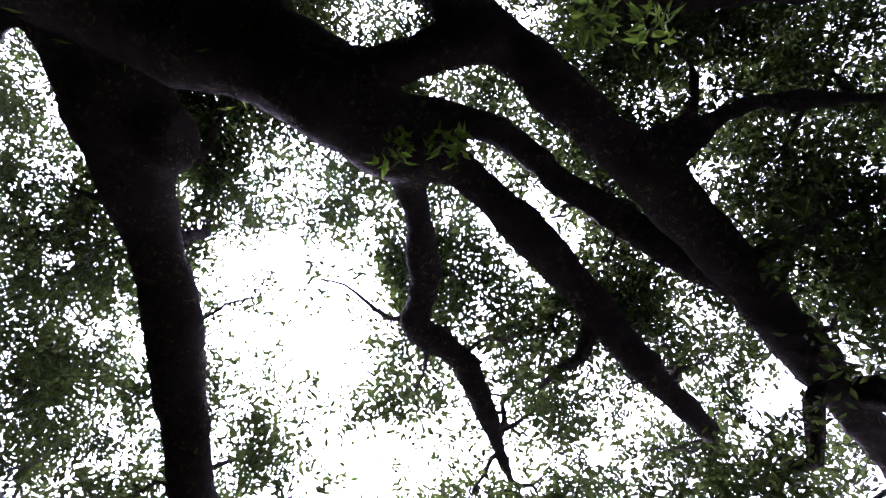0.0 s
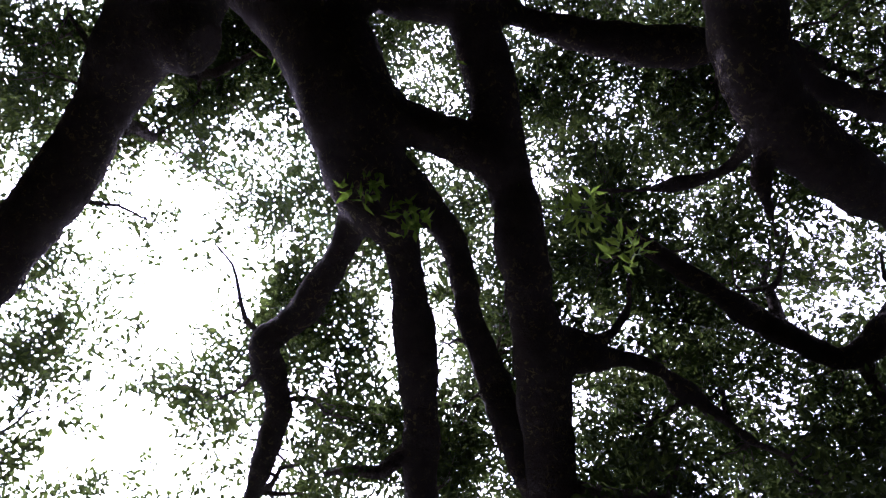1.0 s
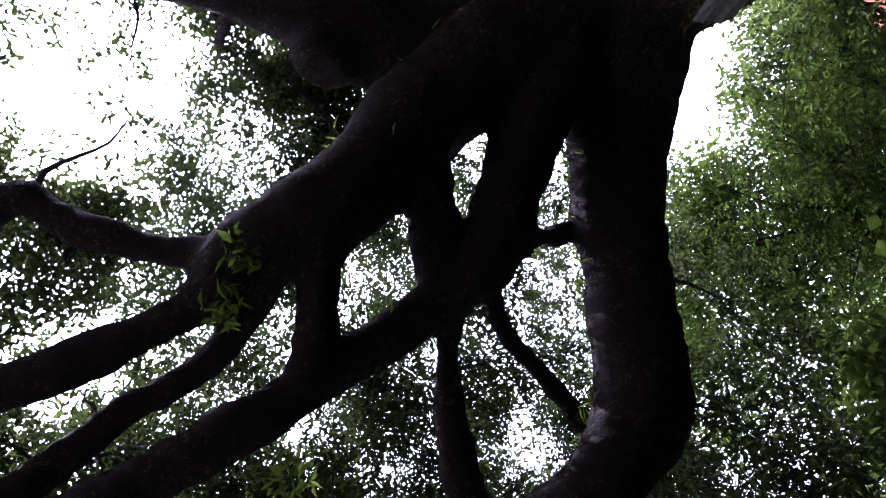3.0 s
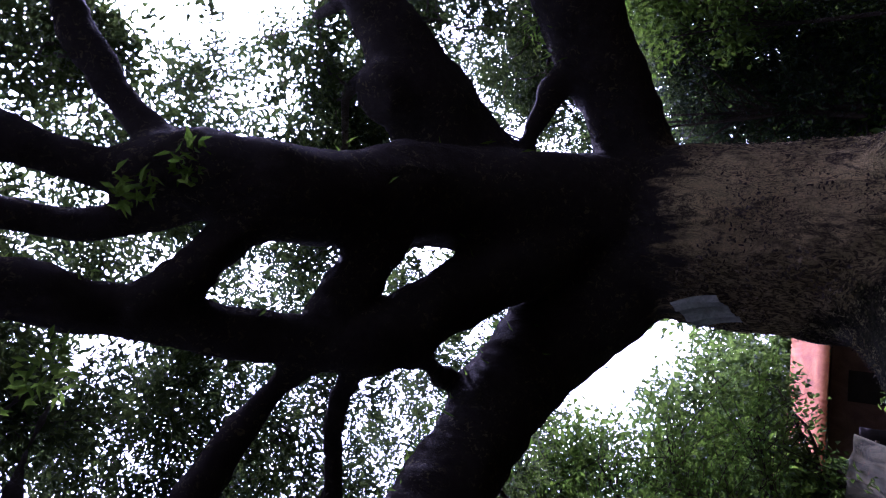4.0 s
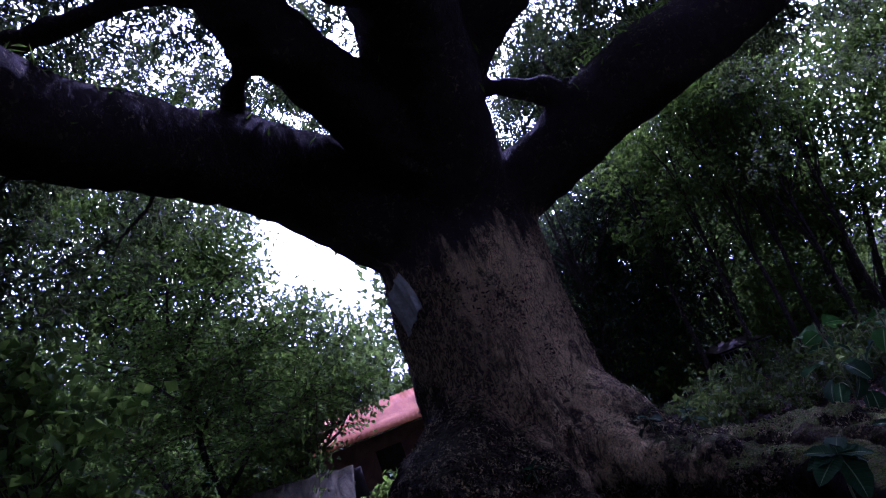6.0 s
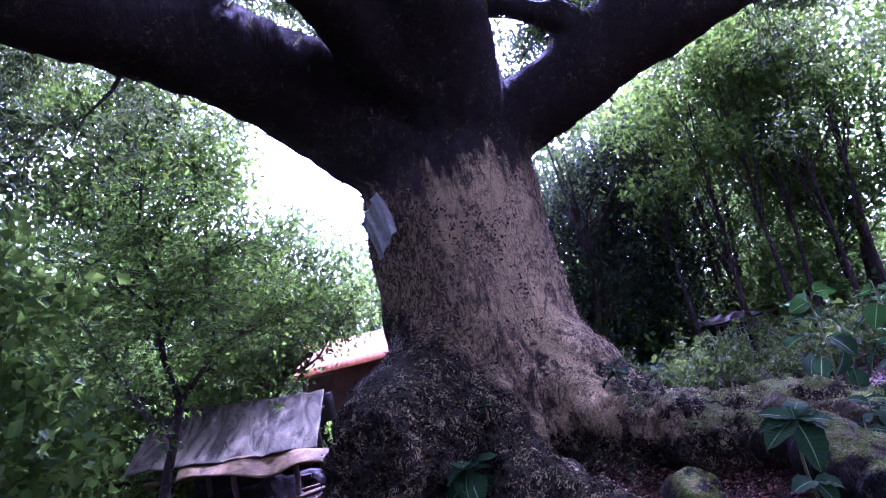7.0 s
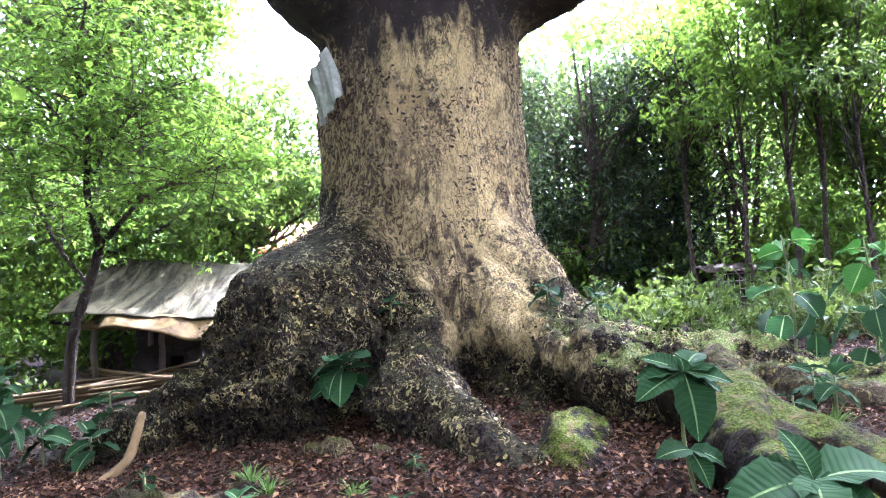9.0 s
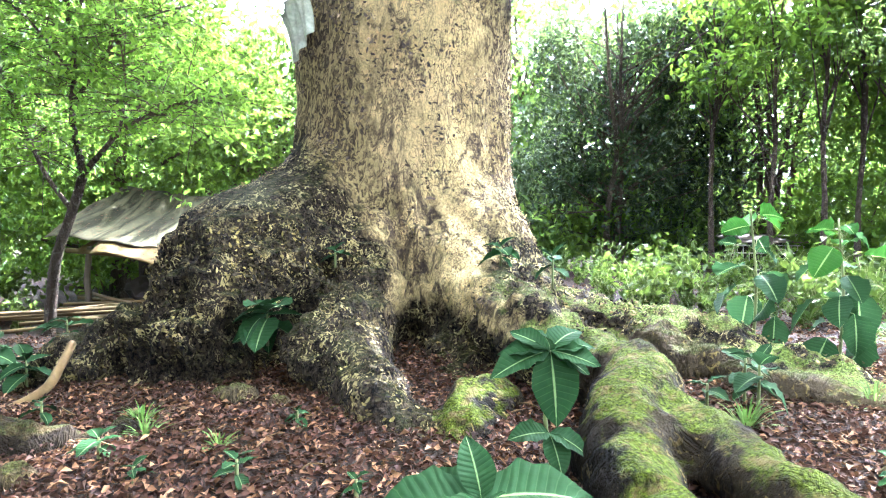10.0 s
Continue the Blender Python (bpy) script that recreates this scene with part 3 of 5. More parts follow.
def tidy(label, quads, n):
    """Gives stray islands of a part to the part that surrounds them."""
    edges = np.vstack([quads[:, (0, 1)], quads[:, (1, 2)], quads[:, (2, 3)], quads[:, (3, 0)]])
    for _ in range(3):
        same = edges[label[edges[:, 0]] == label[edges[:, 1]]]
        comp = np.arange(n)
        while True:
            low = np.minimum(comp[same[:, 0]], comp[same[:, 1]])
            fresh = comp.copy()
            np.minimum.at(fresh, same[:, 0], low)
            np.minimum.at(fresh, same[:, 1], low)
            fresh = fresh[fresh]
            if (fresh == comp).all():
                break
            comp = fresh
        size = np.bincount(comp, minlength=n)
        main = {k: np.bincount(comp[label == k]).argmax() for k in np.unique(label)}
        stray = np.array([main[k] for k in label]) != comp
        cross = edges[label[edges[:, 0]] != label[edges[:, 1]]]
        cross = np.vstack([cross, cross[:, ::-1]])
        cross = cross[stray[cross[:, 0]] & (size[comp[cross[:, 1]]] > size[comp[cross[:, 0]]])]
        taken = np.full(n, -1)
        taken[comp[cross[:, 0]]] = label[cross[:, 1]]
        move = stray & (taken[comp] >= 0)
        label = np.where(move, taken[comp], label)
    return label


def build_wood():
    """Trunk, roots and limbs are grown together into one skin and then parted again."""
    paths = {"trunk": smooth_path(TRUNK, 0.2)}
    paths.update({k: smooth_path(v, 0.12) for k, v in ROOTS.items()})
    paths.update({k: smooth_path(v, 0.15) for k, v in BOUGHS.items()})
    verts, faces = join([tube(p, 18) for p in paths.values()])
    rough = new("rough", mesh_of("rough", verts, faces))
    m = rough.modifiers.new("grow", "REMESH")
    m.mode, m.voxel_size = "VOXEL", 0.046
    s = rough.modifiers.new("even", "SMOOTH")
    s.factor, s.iterations = 0.6, 16
    me = bpy.data.meshes.new_from_object(rough.evaluated_get(bpy.context.evaluated_depsgraph_get()))
    n = len(me.vertices)
    co, no = np.empty(n * 3, np.float32), np.empty(n * 3, np.float32)
    me.vertices.foreach_get("co", co)
    me.vertex_normals.foreach_get("vector", no)
    co, no = co.reshape(-1, 3).astype(float), no.reshape(-1, 3).astype(float)
    quads = np.empty(len(me.loops), np.int32)
    me.loops.foreach_get("vertex_index", quads)
    quads = quads.reshape(-1, 4)
    bpy.data.objects.remove(rough)
    # uneven bark: lumps, upright ridges, and warts on the roots
    push = np.empty(n)
    for k, (x, y, z) in enumerate(co):
        d = 0.09 * noise.noise((x * 0.9, y * 0.9, z * 0.6)) + 0.045 * noise.noise((x * 2.6, y * 2.6, z * 1.2))
        d += 0.03 * noise.noise((x * 6.5, y * 6.5, z * 2.0))
        if z < 1.6:
            w = min(1.0, (1.6 - z) * 1.2) * min(1.0, max(0.5, (0.2 - x) * 0.7)) * min(1.0, max(0.4, (y - 4.6) * 0.8))
            d += w * (0.21 * noise.noise((x * 2.6, y * 2.6, z * 2.6)) + 0.06 - 0.25 * abs(noise.noise((x * 5, y * 5, z * 4.4))) + 0.08 * noise.noise((x * 11, y * 11, z * 9)))
            d -= 0.45 * math.exp(-((x + 1.5) ** 2 + (y - 6.4) ** 2 + ((z - 0.05) * 0.8) ** 2) / 0.12)
        push[k] = d
    co = co + no * push[:, None]
    names, best, label = list(paths), np.full(n, 1e9), np.zeros(n, int)
    for k, key in enumerate(names):
        p = paths[key]
        lo, hi = p[:, :3].min(0) - 2.2, p[:, :3].max(0) + 2.2
        near = np.nonzero(((co > lo) & (co < hi)).all(1))[0]
        for at in range(0, len(near), 4000):
            ids = near[at:at + 4000]
            d = (np.linalg.norm(co[ids, None] - p[None, :, :3], axis=2) - p[None, :, 3]).min(1)
            if key == "trunk":
                d -= 0.12
            win = d < best[ids]
            label[ids[win]], best[ids[win]] = k, d[win]
    label = tidy(label, quads, n)
    owner = label[quads[:, 0]]
    made = {}
    for k, key in enumerate(names):
        own = quads[owner == k]
        if not len(own):
            continue
        used, back = np.unique(own, return_inverse=True)
        kind = "trunk" if key == "trunk" else "root" if key in ROOTS else "limb"
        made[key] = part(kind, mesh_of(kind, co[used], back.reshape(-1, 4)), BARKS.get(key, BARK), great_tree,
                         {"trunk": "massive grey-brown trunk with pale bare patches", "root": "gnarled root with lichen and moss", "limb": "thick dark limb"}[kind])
    return paths, made


PATHS, WOOD_PARTS = build_wood()


# ---- loose bark and lichen on trunk and roots ----
def chip_material(name, dark, mid, light):
    n = Nodes(name)
    geo = n.node("ShaderNodeNewGeometry")
    tone = n.ramp(geo.outputs["Random Per Island"], (0.0, dark), (0.65, mid), (1.0, light))
    return n.done(n.mix(1.0, tone, n.ramp(n.noise(70, 4), (0.25, 0.65), (0.75, 1.25)), "MULTIPLY"), 0.92, 0.04)


CHIP_TRUNK = chip_material("curled bark", (0.04, 0.03, 0.026), (0.1, 0.072, 0.045), (0.36, 0.27, 0.14))
CHIP_CRUST = chip_material("lichen crust", (0.008, 0.007, 0.007), (0.06, 0.047, 0.024), (0.26, 0.2, 0.065))


def build_chips(key, count, length, width, lift, material, name, label, patchy, low=-0.4, high=5.0):
    """Small curled scales that stand off the bark, thick in some patches and missing in others."""
    me = WOOD_PARTS[key].data
    co, no = np.empty(len(me.vertices) * 3, np.float32), np.empty(len(me.vertices) * 3, np.float32)
    me.vertices.foreach_get("co", co)
    me.vertex_normals.foreach_get("vector", no)
    co, no = co.reshape(-1, 3).astype(float), no.reshape(-1, 3).astype(float)
    keep = np.nonzero((no[:, 1] < 0.45) & (co[:, 2] > low) & (co[:, 2] < high))[0]
    pick = rng.choice(keep, count * 3)
    thick = np.array([noise.noise(Vector(co[k]) * 1.6) + 0.5 * noise.noise(Vector(co[k]) * 5.0) for k in pick])
    pick = pick[thick > patchy][:count]
    n = len(pick)
    up = unit(no[pick] + rng.normal(size=(n, 3)) * 0.15)
    u = unit(np.cross(up, rng.normal(size=(n, 3)) + (0, 0, 0.8)))
    v = np.cross(up, u)
    c = co[pick] + rng.normal(size=(n, 3)) * 0.02
    c -= up * 0.004
    ln, wd, hi = (a * rng.uniform(0.45, 1.3, (n, 1)) for a in (length, width, lift))
    rows = []
    for along, wide, rise in ((-0.5, 0.6, 0.05), (0.1, 1.0, 0.25), (0.5, 0.45, 1.0)):
        mid = c + u * ln * along + up * hi * rise
        rows += [mid - v * wd * wide / 2, mid + v * wd * wide / 2]
    q = np.arange(n)[:, None] * 6
    faces = np.concatenate([q + f for f in ((0, 1, 3), (0, 3, 2), (2, 3, 5), (2, 5, 4))])
    part(name, mesh_of(name, np.stack(rows, 1).reshape(-1, 3), faces, smooth=False), material, WOOD_PARTS[key], label, "stuff")


build_chips("trunk", 5000, 0.055, 0.03, 0.016, CHIP_TRUNK, "loose_bark", "curled brown bark flakes", 0.0, high=4.2)
for key, count in (("buttress", 3600), ("buttress_front", 700), ("middle", 800), ("side", 1700), ("knee", 500), ("front", 300), ("left", 300)):
    build_chips(key, count, 0.045, 0.026, 0.016, CHIP_CRUST, "lichen_crust", "ochre and black lichen scales", 0.05)


# ---- crown of the great tree ----
EYE = np.array((-2.2, -1.5, 2.0))


def in_gap(p, way, degrees):
    return unit(p - EYE) @ unit(np.array(way)) > math.cos(radians(degrees))


# thin places in the crown, where the sky shows between the limbs
OPENINGS = [((-0.2, 0.8, 0.56), 10), ((-0.01, 0.88, 0.48), 7), ((0.33, 0.82, 0.46), 8), ((0.44, 0.82, 0.37), 6), ((0.12, 0.81, 0.57), 7)]
BOUGH_NODES = np.vstack([PATHS[k] for k in BOUGHS])
BOUGH_WAY, BOUGH_FAR = unit(BOUGH_NODES[:, :3] - EYE), np.linalg.norm(BOUGH_NODES[:, :3] - EYE, axis=1)


def under_bough(p, margin=0.55):
    """True where leaves at p would hang below a bough: the crown grows above its limbs."""
    far = np.linalg.norm(p - EYE)
    near = np.degrees(np.arccos(np.clip(BOUGH_WAY @ ((p - EYE) / far), -1, 1))) < np.degrees(np.arctan((BOUGH_NODES[:, 3] + margin) / BOUGH_FAR))
    return bool((near & (BOUGH_FAR > far - 0.5)).any())


def crown_points(count):
    """Places for leaf clumps in a broad dome over the limbs, with gaps."""
    out = []
    while len(out) < count:
        d = unit(rng.normal(size=3))
        el = math.degrees(math.asin(d[2]))
        if el < 16:
            continue
        p = np.array((-1.6, 3.4, 2.5)) + d * np.array((14.0, 13.0, 11.5)) * rng.uniform(0.72, 1.05)
        if p[1] > 6 and el < 38 and rng.uniform() < (0.8 if p[0] < 2.5 else 0.45):
            continue
        if p[2] < 6.5 or noise.noise(Vector(p) * 0.36) < (-0.14 if p[0] < -3.5 else 0.0) + 0.06 * rng.normal():
            continue
        ragged = 2.5 * noise.noise(Vector(p) * 0.9)
        if in_gap(p, (-0.033, 0.964, 0.264), 7.0 + ragged):
            continue
        if in_gap(p, SUN_DIR, 7.5 + ragged) or in_gap(p, (0.527, 0.278, 0.810), 5.0 + ragged):
            continue
        if rng.uniform() < 0.4 and any(in_gap(p, way, size + ragged) for way, size in OPENINGS):
            continue
        if under_bough(p):
            continue
        out.append(p)
    # extra clumps; some are added only to block sun on trunk, plants and ground
    for (x, y, z), spread, more in (((6.0, 6.0, 9.5), 2.2, 40), ((7.0, 4.0, 8.5), 2.0, 40), ((2.5, 13.5, 8.5), 1.6, 40), ((1.2, 14.0, 10.5), 1.6, 25), ((9.0, 9.0, 8.5), 2.2, 60), ((6.0, 9.2, 11.0), 1.3, 40), ((7.5, 11.0, 10.5), 1.6, 40),
                                    ((-5.5, -1.5, 11.5), 2.4, 130), ((-5.8, 1.5, 11.5), 2.0, 40), ((-3.9, 1.0, 12.6), 1.2, 45), ((-3.2, -1.2, 13.0), 1.2, 45), ((-0.5, -1.7, 13.0), 1.2, 25), ((-8.6, 4.2, 10.6), 1.2, 40), ((-3.2, -3.0, 12.8), 2.2, 50), ((-7.0, 6.5, 5.6), 0.8, 30), ((-8.5, 5.0, 7.0), 1.3, 45), ((-9.5, 3.5, 8.0), 1.6, 50), ((5.3, 13.4, 9.2), 1.2, 55), ((4.3, 12.6, 8.6), 0.6, 34), ((6.3, 11.2, 9.6), 1.2, 25), ((0.2, 14.8, 9.6), 0.9, 40), ((-4.3, 0.4, 12.2), 1.1, 30), ((1.9, 8.7, 11.2), 0.6, 25)):
        out.extend(p for p in np.array((x, y, z)) + rng.normal(size=(more, 3)) * spread * (1, 1, 0.7) if not under_bough(p))
    return np.array(out)


def build_crown(clumps=2700, per_clump=150):
    keys = [k for k in BOUGHS if k not in ("L8", "L10", "L11", "L12", "L13", "L14", "L18")]
    nodes = np.vstack([PATHS[k][len(PATHS[k]) // 3:] for k in keys])
    owner = np.concatenate([np.full(len(PATHS[k]) - len(PATHS[k]) // 3, i) for i, k in enumerate(keys)])
    goals = crown_points(clumps)
    held, room = len(nodes), len(nodes) + 24 * len(goals)
    pos, rad, own = np.zeros((room, 3)), np.zeros(room), np.zeros(room, int)
    pos[:held], rad[:held], own[:held] = nodes[:, :3], nodes[:, 3], owner
    main = np.arange(len(goals)) < 170
    dist = np.array([np.linalg.norm(nodes[:, :3] - g, axis=1).min() for g in goals])
    order = np.concatenate([np.nonzero(main)[0][np.argsort(dist[main])], np.nonzero(~main)[0][np.argsort(dist[~main])]])
    sticks, tufts = {i: [] for i in range(len(keys))}, {i: [] for i in range(len(keys))}
    for k in order:
        g = goals[k]
        p, r = pos[:held], rad[:held]
        away = np.linalg.norm(p - g, axis=1) + 2.5 * np.maximum(0, 0.02 - r) / 0.02
        if main[k]:
            away = away - 4.0 * np.minimum(r, 0.3)
        b = int(np.argmin(away))
        start, rise = p[b], np.linalg.norm(p[b] - g)
        r0 = min(0.17 if main[k] else 0.055, r[b] * 0.65)
        mid = [start]
        for u in (0.25, 0.5, 0.75):
            mid.append(start + (g - start) * u + rng.normal(size=3) * min(0.05 * rise, 0.16) + (0, 0, 0.07 * rise * math.sin(u * math.pi)))
        mid.append(g)
        row = smooth_path([(*m, max(0.008, r0 * (1 - 0.8 * u))) for m, u in zip(mid, (0, 0.25, 0.5, 0.75, 1))], max(0.22, rise / 8))
        i = int(own[b])
        sticks[i].append(tube(row, 4, caps=False))
        add = len(row) - 1
        pos[held:held + add], rad[held:held + add], own[held:held + add] = row[1:, :3], row[1:, 3], i
        held += add
        size = rng.uniform(0.55, 1.1)
        heads = scatter_blob(8, g, np.array((0.85, 0.85, 0.45)) * size, 0.3)
        c = np.repeat(heads, int(per_clump * size / 8), 0)
        c = c + rng.normal(size=c.shape) * (0.115, 0.115, 0.08)
        along = row[rng.integers(len(row) // 2, len(row), int(per_clump * 0.2)), :3]
        c = np.vstack([c, along + rng.normal(size=along.shape) * 0.18])
        tufts[i].append(leaves(c, 0.14, 0.06, unit(c - g) * 1.2 + (0, 0, -0.5)))
    for i, key in enumerate(keys):
        limb = WOOD_PARTS[key]
        if sticks[i]:
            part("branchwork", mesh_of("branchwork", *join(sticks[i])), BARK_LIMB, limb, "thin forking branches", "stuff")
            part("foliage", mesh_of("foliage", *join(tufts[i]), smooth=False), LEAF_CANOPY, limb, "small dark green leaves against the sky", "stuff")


build_crown()


def build_epiphytes():
    """Ferns and sprigs growing on the limbs."""
    for key, a, b, count in (("L1", 0.12, 0.5, 700), ("L2", 0.12, 0.42, 500), ("L4", 0.2, 0.6, 250), ("L5", 0.1, 0.5, 300)):
        p = PATHS[key]
        rows = p[(rng.uniform(a, b, count) * len(p)).astype(int)]
        side = unit(rng.normal(size=(count, 3)) * 0.5 + (0, 0, 1.0))
        c = rows[:, :3] + side * rows[:, 3:] * 1.02
        part("fern", mesh_of("fern", *leaves(c + side * 0.06, 0.22, 0.035, side * 1.5), smooth=False), LEAF_SPRIG, great_tree, "small ferns growing along a limb", "stuff")
    for centre, count, size in (((-1.01, 2.98, 8.20), 60, 0.35), ((-1.39, 2.56, 8.45), 45, 0.3), ((-3.24, 1.88, 8.21), 60, 0.35), ((-3.58, 1.41, 8.51), 40, 0.3),
                                ((2.6, 7.6, 6.4), 60, 0.4)):
        c = scatter_blob(count, centre, (size, size, size * 0.7), 0.2)
        part("sprig", mesh_of("sprig", *leaves(c, 0.19, 0.06, unit(c - centre) * 1.2), smooth=False), LEAF_SPRIG, great_tree, "light green leafy sprig", "stuff")


build_epiphytes()


# ---- trees and shrubs round the place ----
def build_tree(name, label, base, height, blobs, count, length, width, leaf, radius=0.12, lean=(0, 0), stems=1, branches=24, clump=26):
    """A standing tree or shrub: trunk, branches and a crown of leaf clumps inside a few ellipsoids (centre offset, size)."""
    x, y = base
    z = float(ground_z(x, y))
    root = thing(name, label, "tree" if height > 3 else "shrub", pose(x, y, z))
    for s in range(stems):
        off = rng.normal(size=2) * (0.0 if stems == 1 else 0.5)
        top = np.array((lean[0] + off[0] * 2, lean[1] + off[1] * 2, height * 0.8))
        rows = [(off[0] * 0.5, off[1] * 0.5, -0.15, radius * 1.3)]
        for u in (0.2, 0.45, 0.7, 1.0):
            w = rng.normal(size=2) * 0.011 * height
            rows.append((off[0] * 0.5 + (top[0] - off[0] * 0.5) * u + w[0], off[1] * 0.5 + (top[1] - off[1] * 0.5) * u + w[1], top[2] * u, radius * (1.05 - 0.8 * u)))
        path = smooth_path(rows, 0.3)
        part("trunk", mesh_of("trunk", *tube(path, 9, 0.05)), BARK_THIN, root)
    goals, weights = [], np.array([b[1][0] * b[1][1] * b[1][2] for b in blobs]) ** 0.7
    n_clumps = max(6, count // clump)
    for (centre, size), share in zip(blobs, weights / weights.sum()):
        goals.append(scatter_blob(max(2, int(n_clumps * share)), centre, size, 0.35))
    goals = np.vstack(goals)
    keep = np.array([noise.noise(Vector(g) * (1.6 / max(1.0, height / 5)) + Vector((x, y, 0))) > -0.22 for g in goals])
    goals = goals[keep]
    sticks = []
    for g in goals[rng.permutation(len(goals))[:branches]]:
        h = np.clip(g[2] * rng.uniform(0.45, 0.85), 0.1, top[2])
        s = path[np.argmin(abs(path[:, 2] - h)), :3]
        mid = (s + g) / 2 + rng.normal(size=3) * 0.08 * np.linalg.norm(g - s)
        sticks.append(tube(smooth_path([(*s, radius * 0.35), (*mid, radius * 0.22), (*g, 0.006)], 0.4), 5, caps=False))
    if sticks:
        part("branchwork", mesh_of("branchwork", *join(sticks)), BARK_THIN, root, "", "stuff")
    spread = 0.35 * np.mean([min(b[1]) for b in blobs]) + 0.15
    c = np.repeat(goals, clump, 0) + rng.normal(size=(len(goals) * clump, 3)) * spread * np.array((0.55, 0.55, 0.38))
    part("crown", mesh_of("crown", *leaves(c, length, width, (0, 0, -0.35)), smooth=False), leaf, root, "", "stuff")
    return root


build_tree("tree", "broad leafy tree with bright green leaves", (-7.5, 15.5), 9,
           [((0, 0, 6.5), (3.6, 2.5, 2.6)), ((-2.5, 0.5, 3.8), (3.0, 2.2, 2.4)), ((2.0, -0.5, 4.3), (2.2, 2.0, 2.0)), ((1.0, 0, 7.8), (2.6, 2, 1.6)), ((2.2, -0.4, 8.4), (1.7, 1.3, 1.0)), ((2.0, -0.5, 9.7), (1.9, 1.3, 1.2)), ((-1.0, 0, 9.6), (3.0, 2, 1.5)), ((0, 0, 2.0), (3.0, 1.6, 1.6)), ((0.3, 0, 11.2), (2.4, 1.6, 1.3)), ((-2.8, 0, 11.0), (2.6, 1.6, 1.6))], 52000, 0.17, 0.1, LEAF_BRIGHT, 0.2, branches=60)
build_tree("tree", "dense dark-leaved tree behind the shelter", (-4.6, 17.0), 7,
           [((0.4, 0, 3.9), (2.2, 1.6, 1.3)), ((0.8, -0.9, 5.8), (1.1, 1.2, 0.9)), ((-0.8, 0, 5.2), (1.3, 1.2, 1.5)), ((-1.2, 0, 2.2), (1.6, 1.3, 1.6)), ((1.9, -0.3, 4.7), (1.3, 1.1, 1.2))], 19000, 0.17, 0.1, LEAF_FAR, 0.16, branches=40)
build_tree("tree", "leafy tree with bright green leaves", (-12.5, 14.0), 10,
           [((0, 0, 6.5), (3.6, 3, 3)), ((1.5, -1, 3.2), (3, 2.4, 2.4)), ((0, 0, 1.6), (3, 2, 1.5))], 17000, 0.2, 0.13, LEAF_BRIGHT, 0.2, branches=40)
build_tree("shrub", "bright green flowering shrub with red flowers", (-8.6, 12.2), 2.6,
           [((0, 0, 1.3), (1.5, 1.2, 1.1)), ((-1.6, 0.3, 1.0), (1.2, 1, 0.9))], 7000, 0.14, 0.08, LEAF_BRIGHT, 0.04, stems=3)
build_tree("shrub", "low leafy shrub beside the shelter", (-2.6, 13.6), 1.4,
           [((0, 0, 0.6), (0.7, 0.6, 0.6))], 1500, 0.16, 0.09, LEAF_BRIGHT, 0.03, stems=3)
build_tree("tree", "tall dark clump of leafy stems", (4.6, 18.0), 8.5,
           [((-2.0, 0, 2.4), (0.9, 1.1, 2.2)), ((-0.9, 0.4, 3.8), (1.0, 1.2, 2.6)), ((0.4, 0, 2.6), (1.1, 1.2, 2.5)), ((0.9, 0.5, 5.4), (1.2, 1.2, 2.0)), ((1.9, 0, 3.4), (1.0, 1.2, 2.8)),
            ((-1.4, 0.3, 5.9), (0.9, 1, 1.3)), ((2.8, 0.2, 2.4), (0.9, 1, 2.0)), ((2.6, 0.3, 6.2), (1.3, 1.1, 1.8))], 27000, 0.19, 0.085, LEAF_DARK, 0.09, stems=6, branches=80)
build_tree("tree", "tall dark clump of leafy stems", (9.0, 18.2), 11,
           [((0, 0, 4.0), (2.8, 1.8, 3.6)), ((0.6, 0, 8.0), (3.0, 1.8, 2.6)), ((-1.4, 0.6, 6.4), (2.2, 1.6, 3.0)), ((2.6, 0.3, 5.6), (2.0, 1.6, 3.2))], 20000, 0.2, 0.1, LEAF_FAR, 0.1, stems=6, branches=70)
build_tree("tree", "slender tree with light green leaves", (12.2, 16.5), 10,
           [((0, 0, 6.0), (3.0, 2.4, 3.0)), ((-1.0, 0, 8.5), (2.4, 2, 1.6)), ((0.5, 0, 3.6), (2.4, 1.8, 1.6))], 20000, 0.2, 0.12, LEAF_BRIGHT, 0.11, stems=4, branches=50)
build_tree("tree", "slender tree with light green leaves", (15.5, 13.5), 9,
           [((0, 0, 5.5), (3.0, 2.4, 3.4)), ((-0.5, 0, 2.6), (2.6, 2, 1.8)), ((-1, 0, 8), (2.4, 2, 1.4))], 20000, 0.2, 0.12, LEAF_BRIGHT, 0.11, stems=4, branches=40)
for far_x, far_y, far_h in ((-20, 20, 14), (-15, 26, 13), (-9, 25, 9.5), (-3, 31, 7.5), (3, 27, 12), (9, 26, 14), (16, 25, 11), (22, 19, 11), (24, 11, 11), (23, 3, 12), (-20, 11, 13), (-19, 3, 12)):
    build_tree("tree", "distant tree with dense green leaves", (far_x, far_y), far_h,
               [((0, 0, far_h * 0.62), (4.4, 3.4, far_h * 0.36)), ((1, 0, far_h * 0.3), (4.6, 3, far_h * 0.28)), ((-1, 0, 1.8), (4.4, 2, 1.8))], 11000, 0.4, 0.24, LEAF_FAR, 0.22, branches=24)
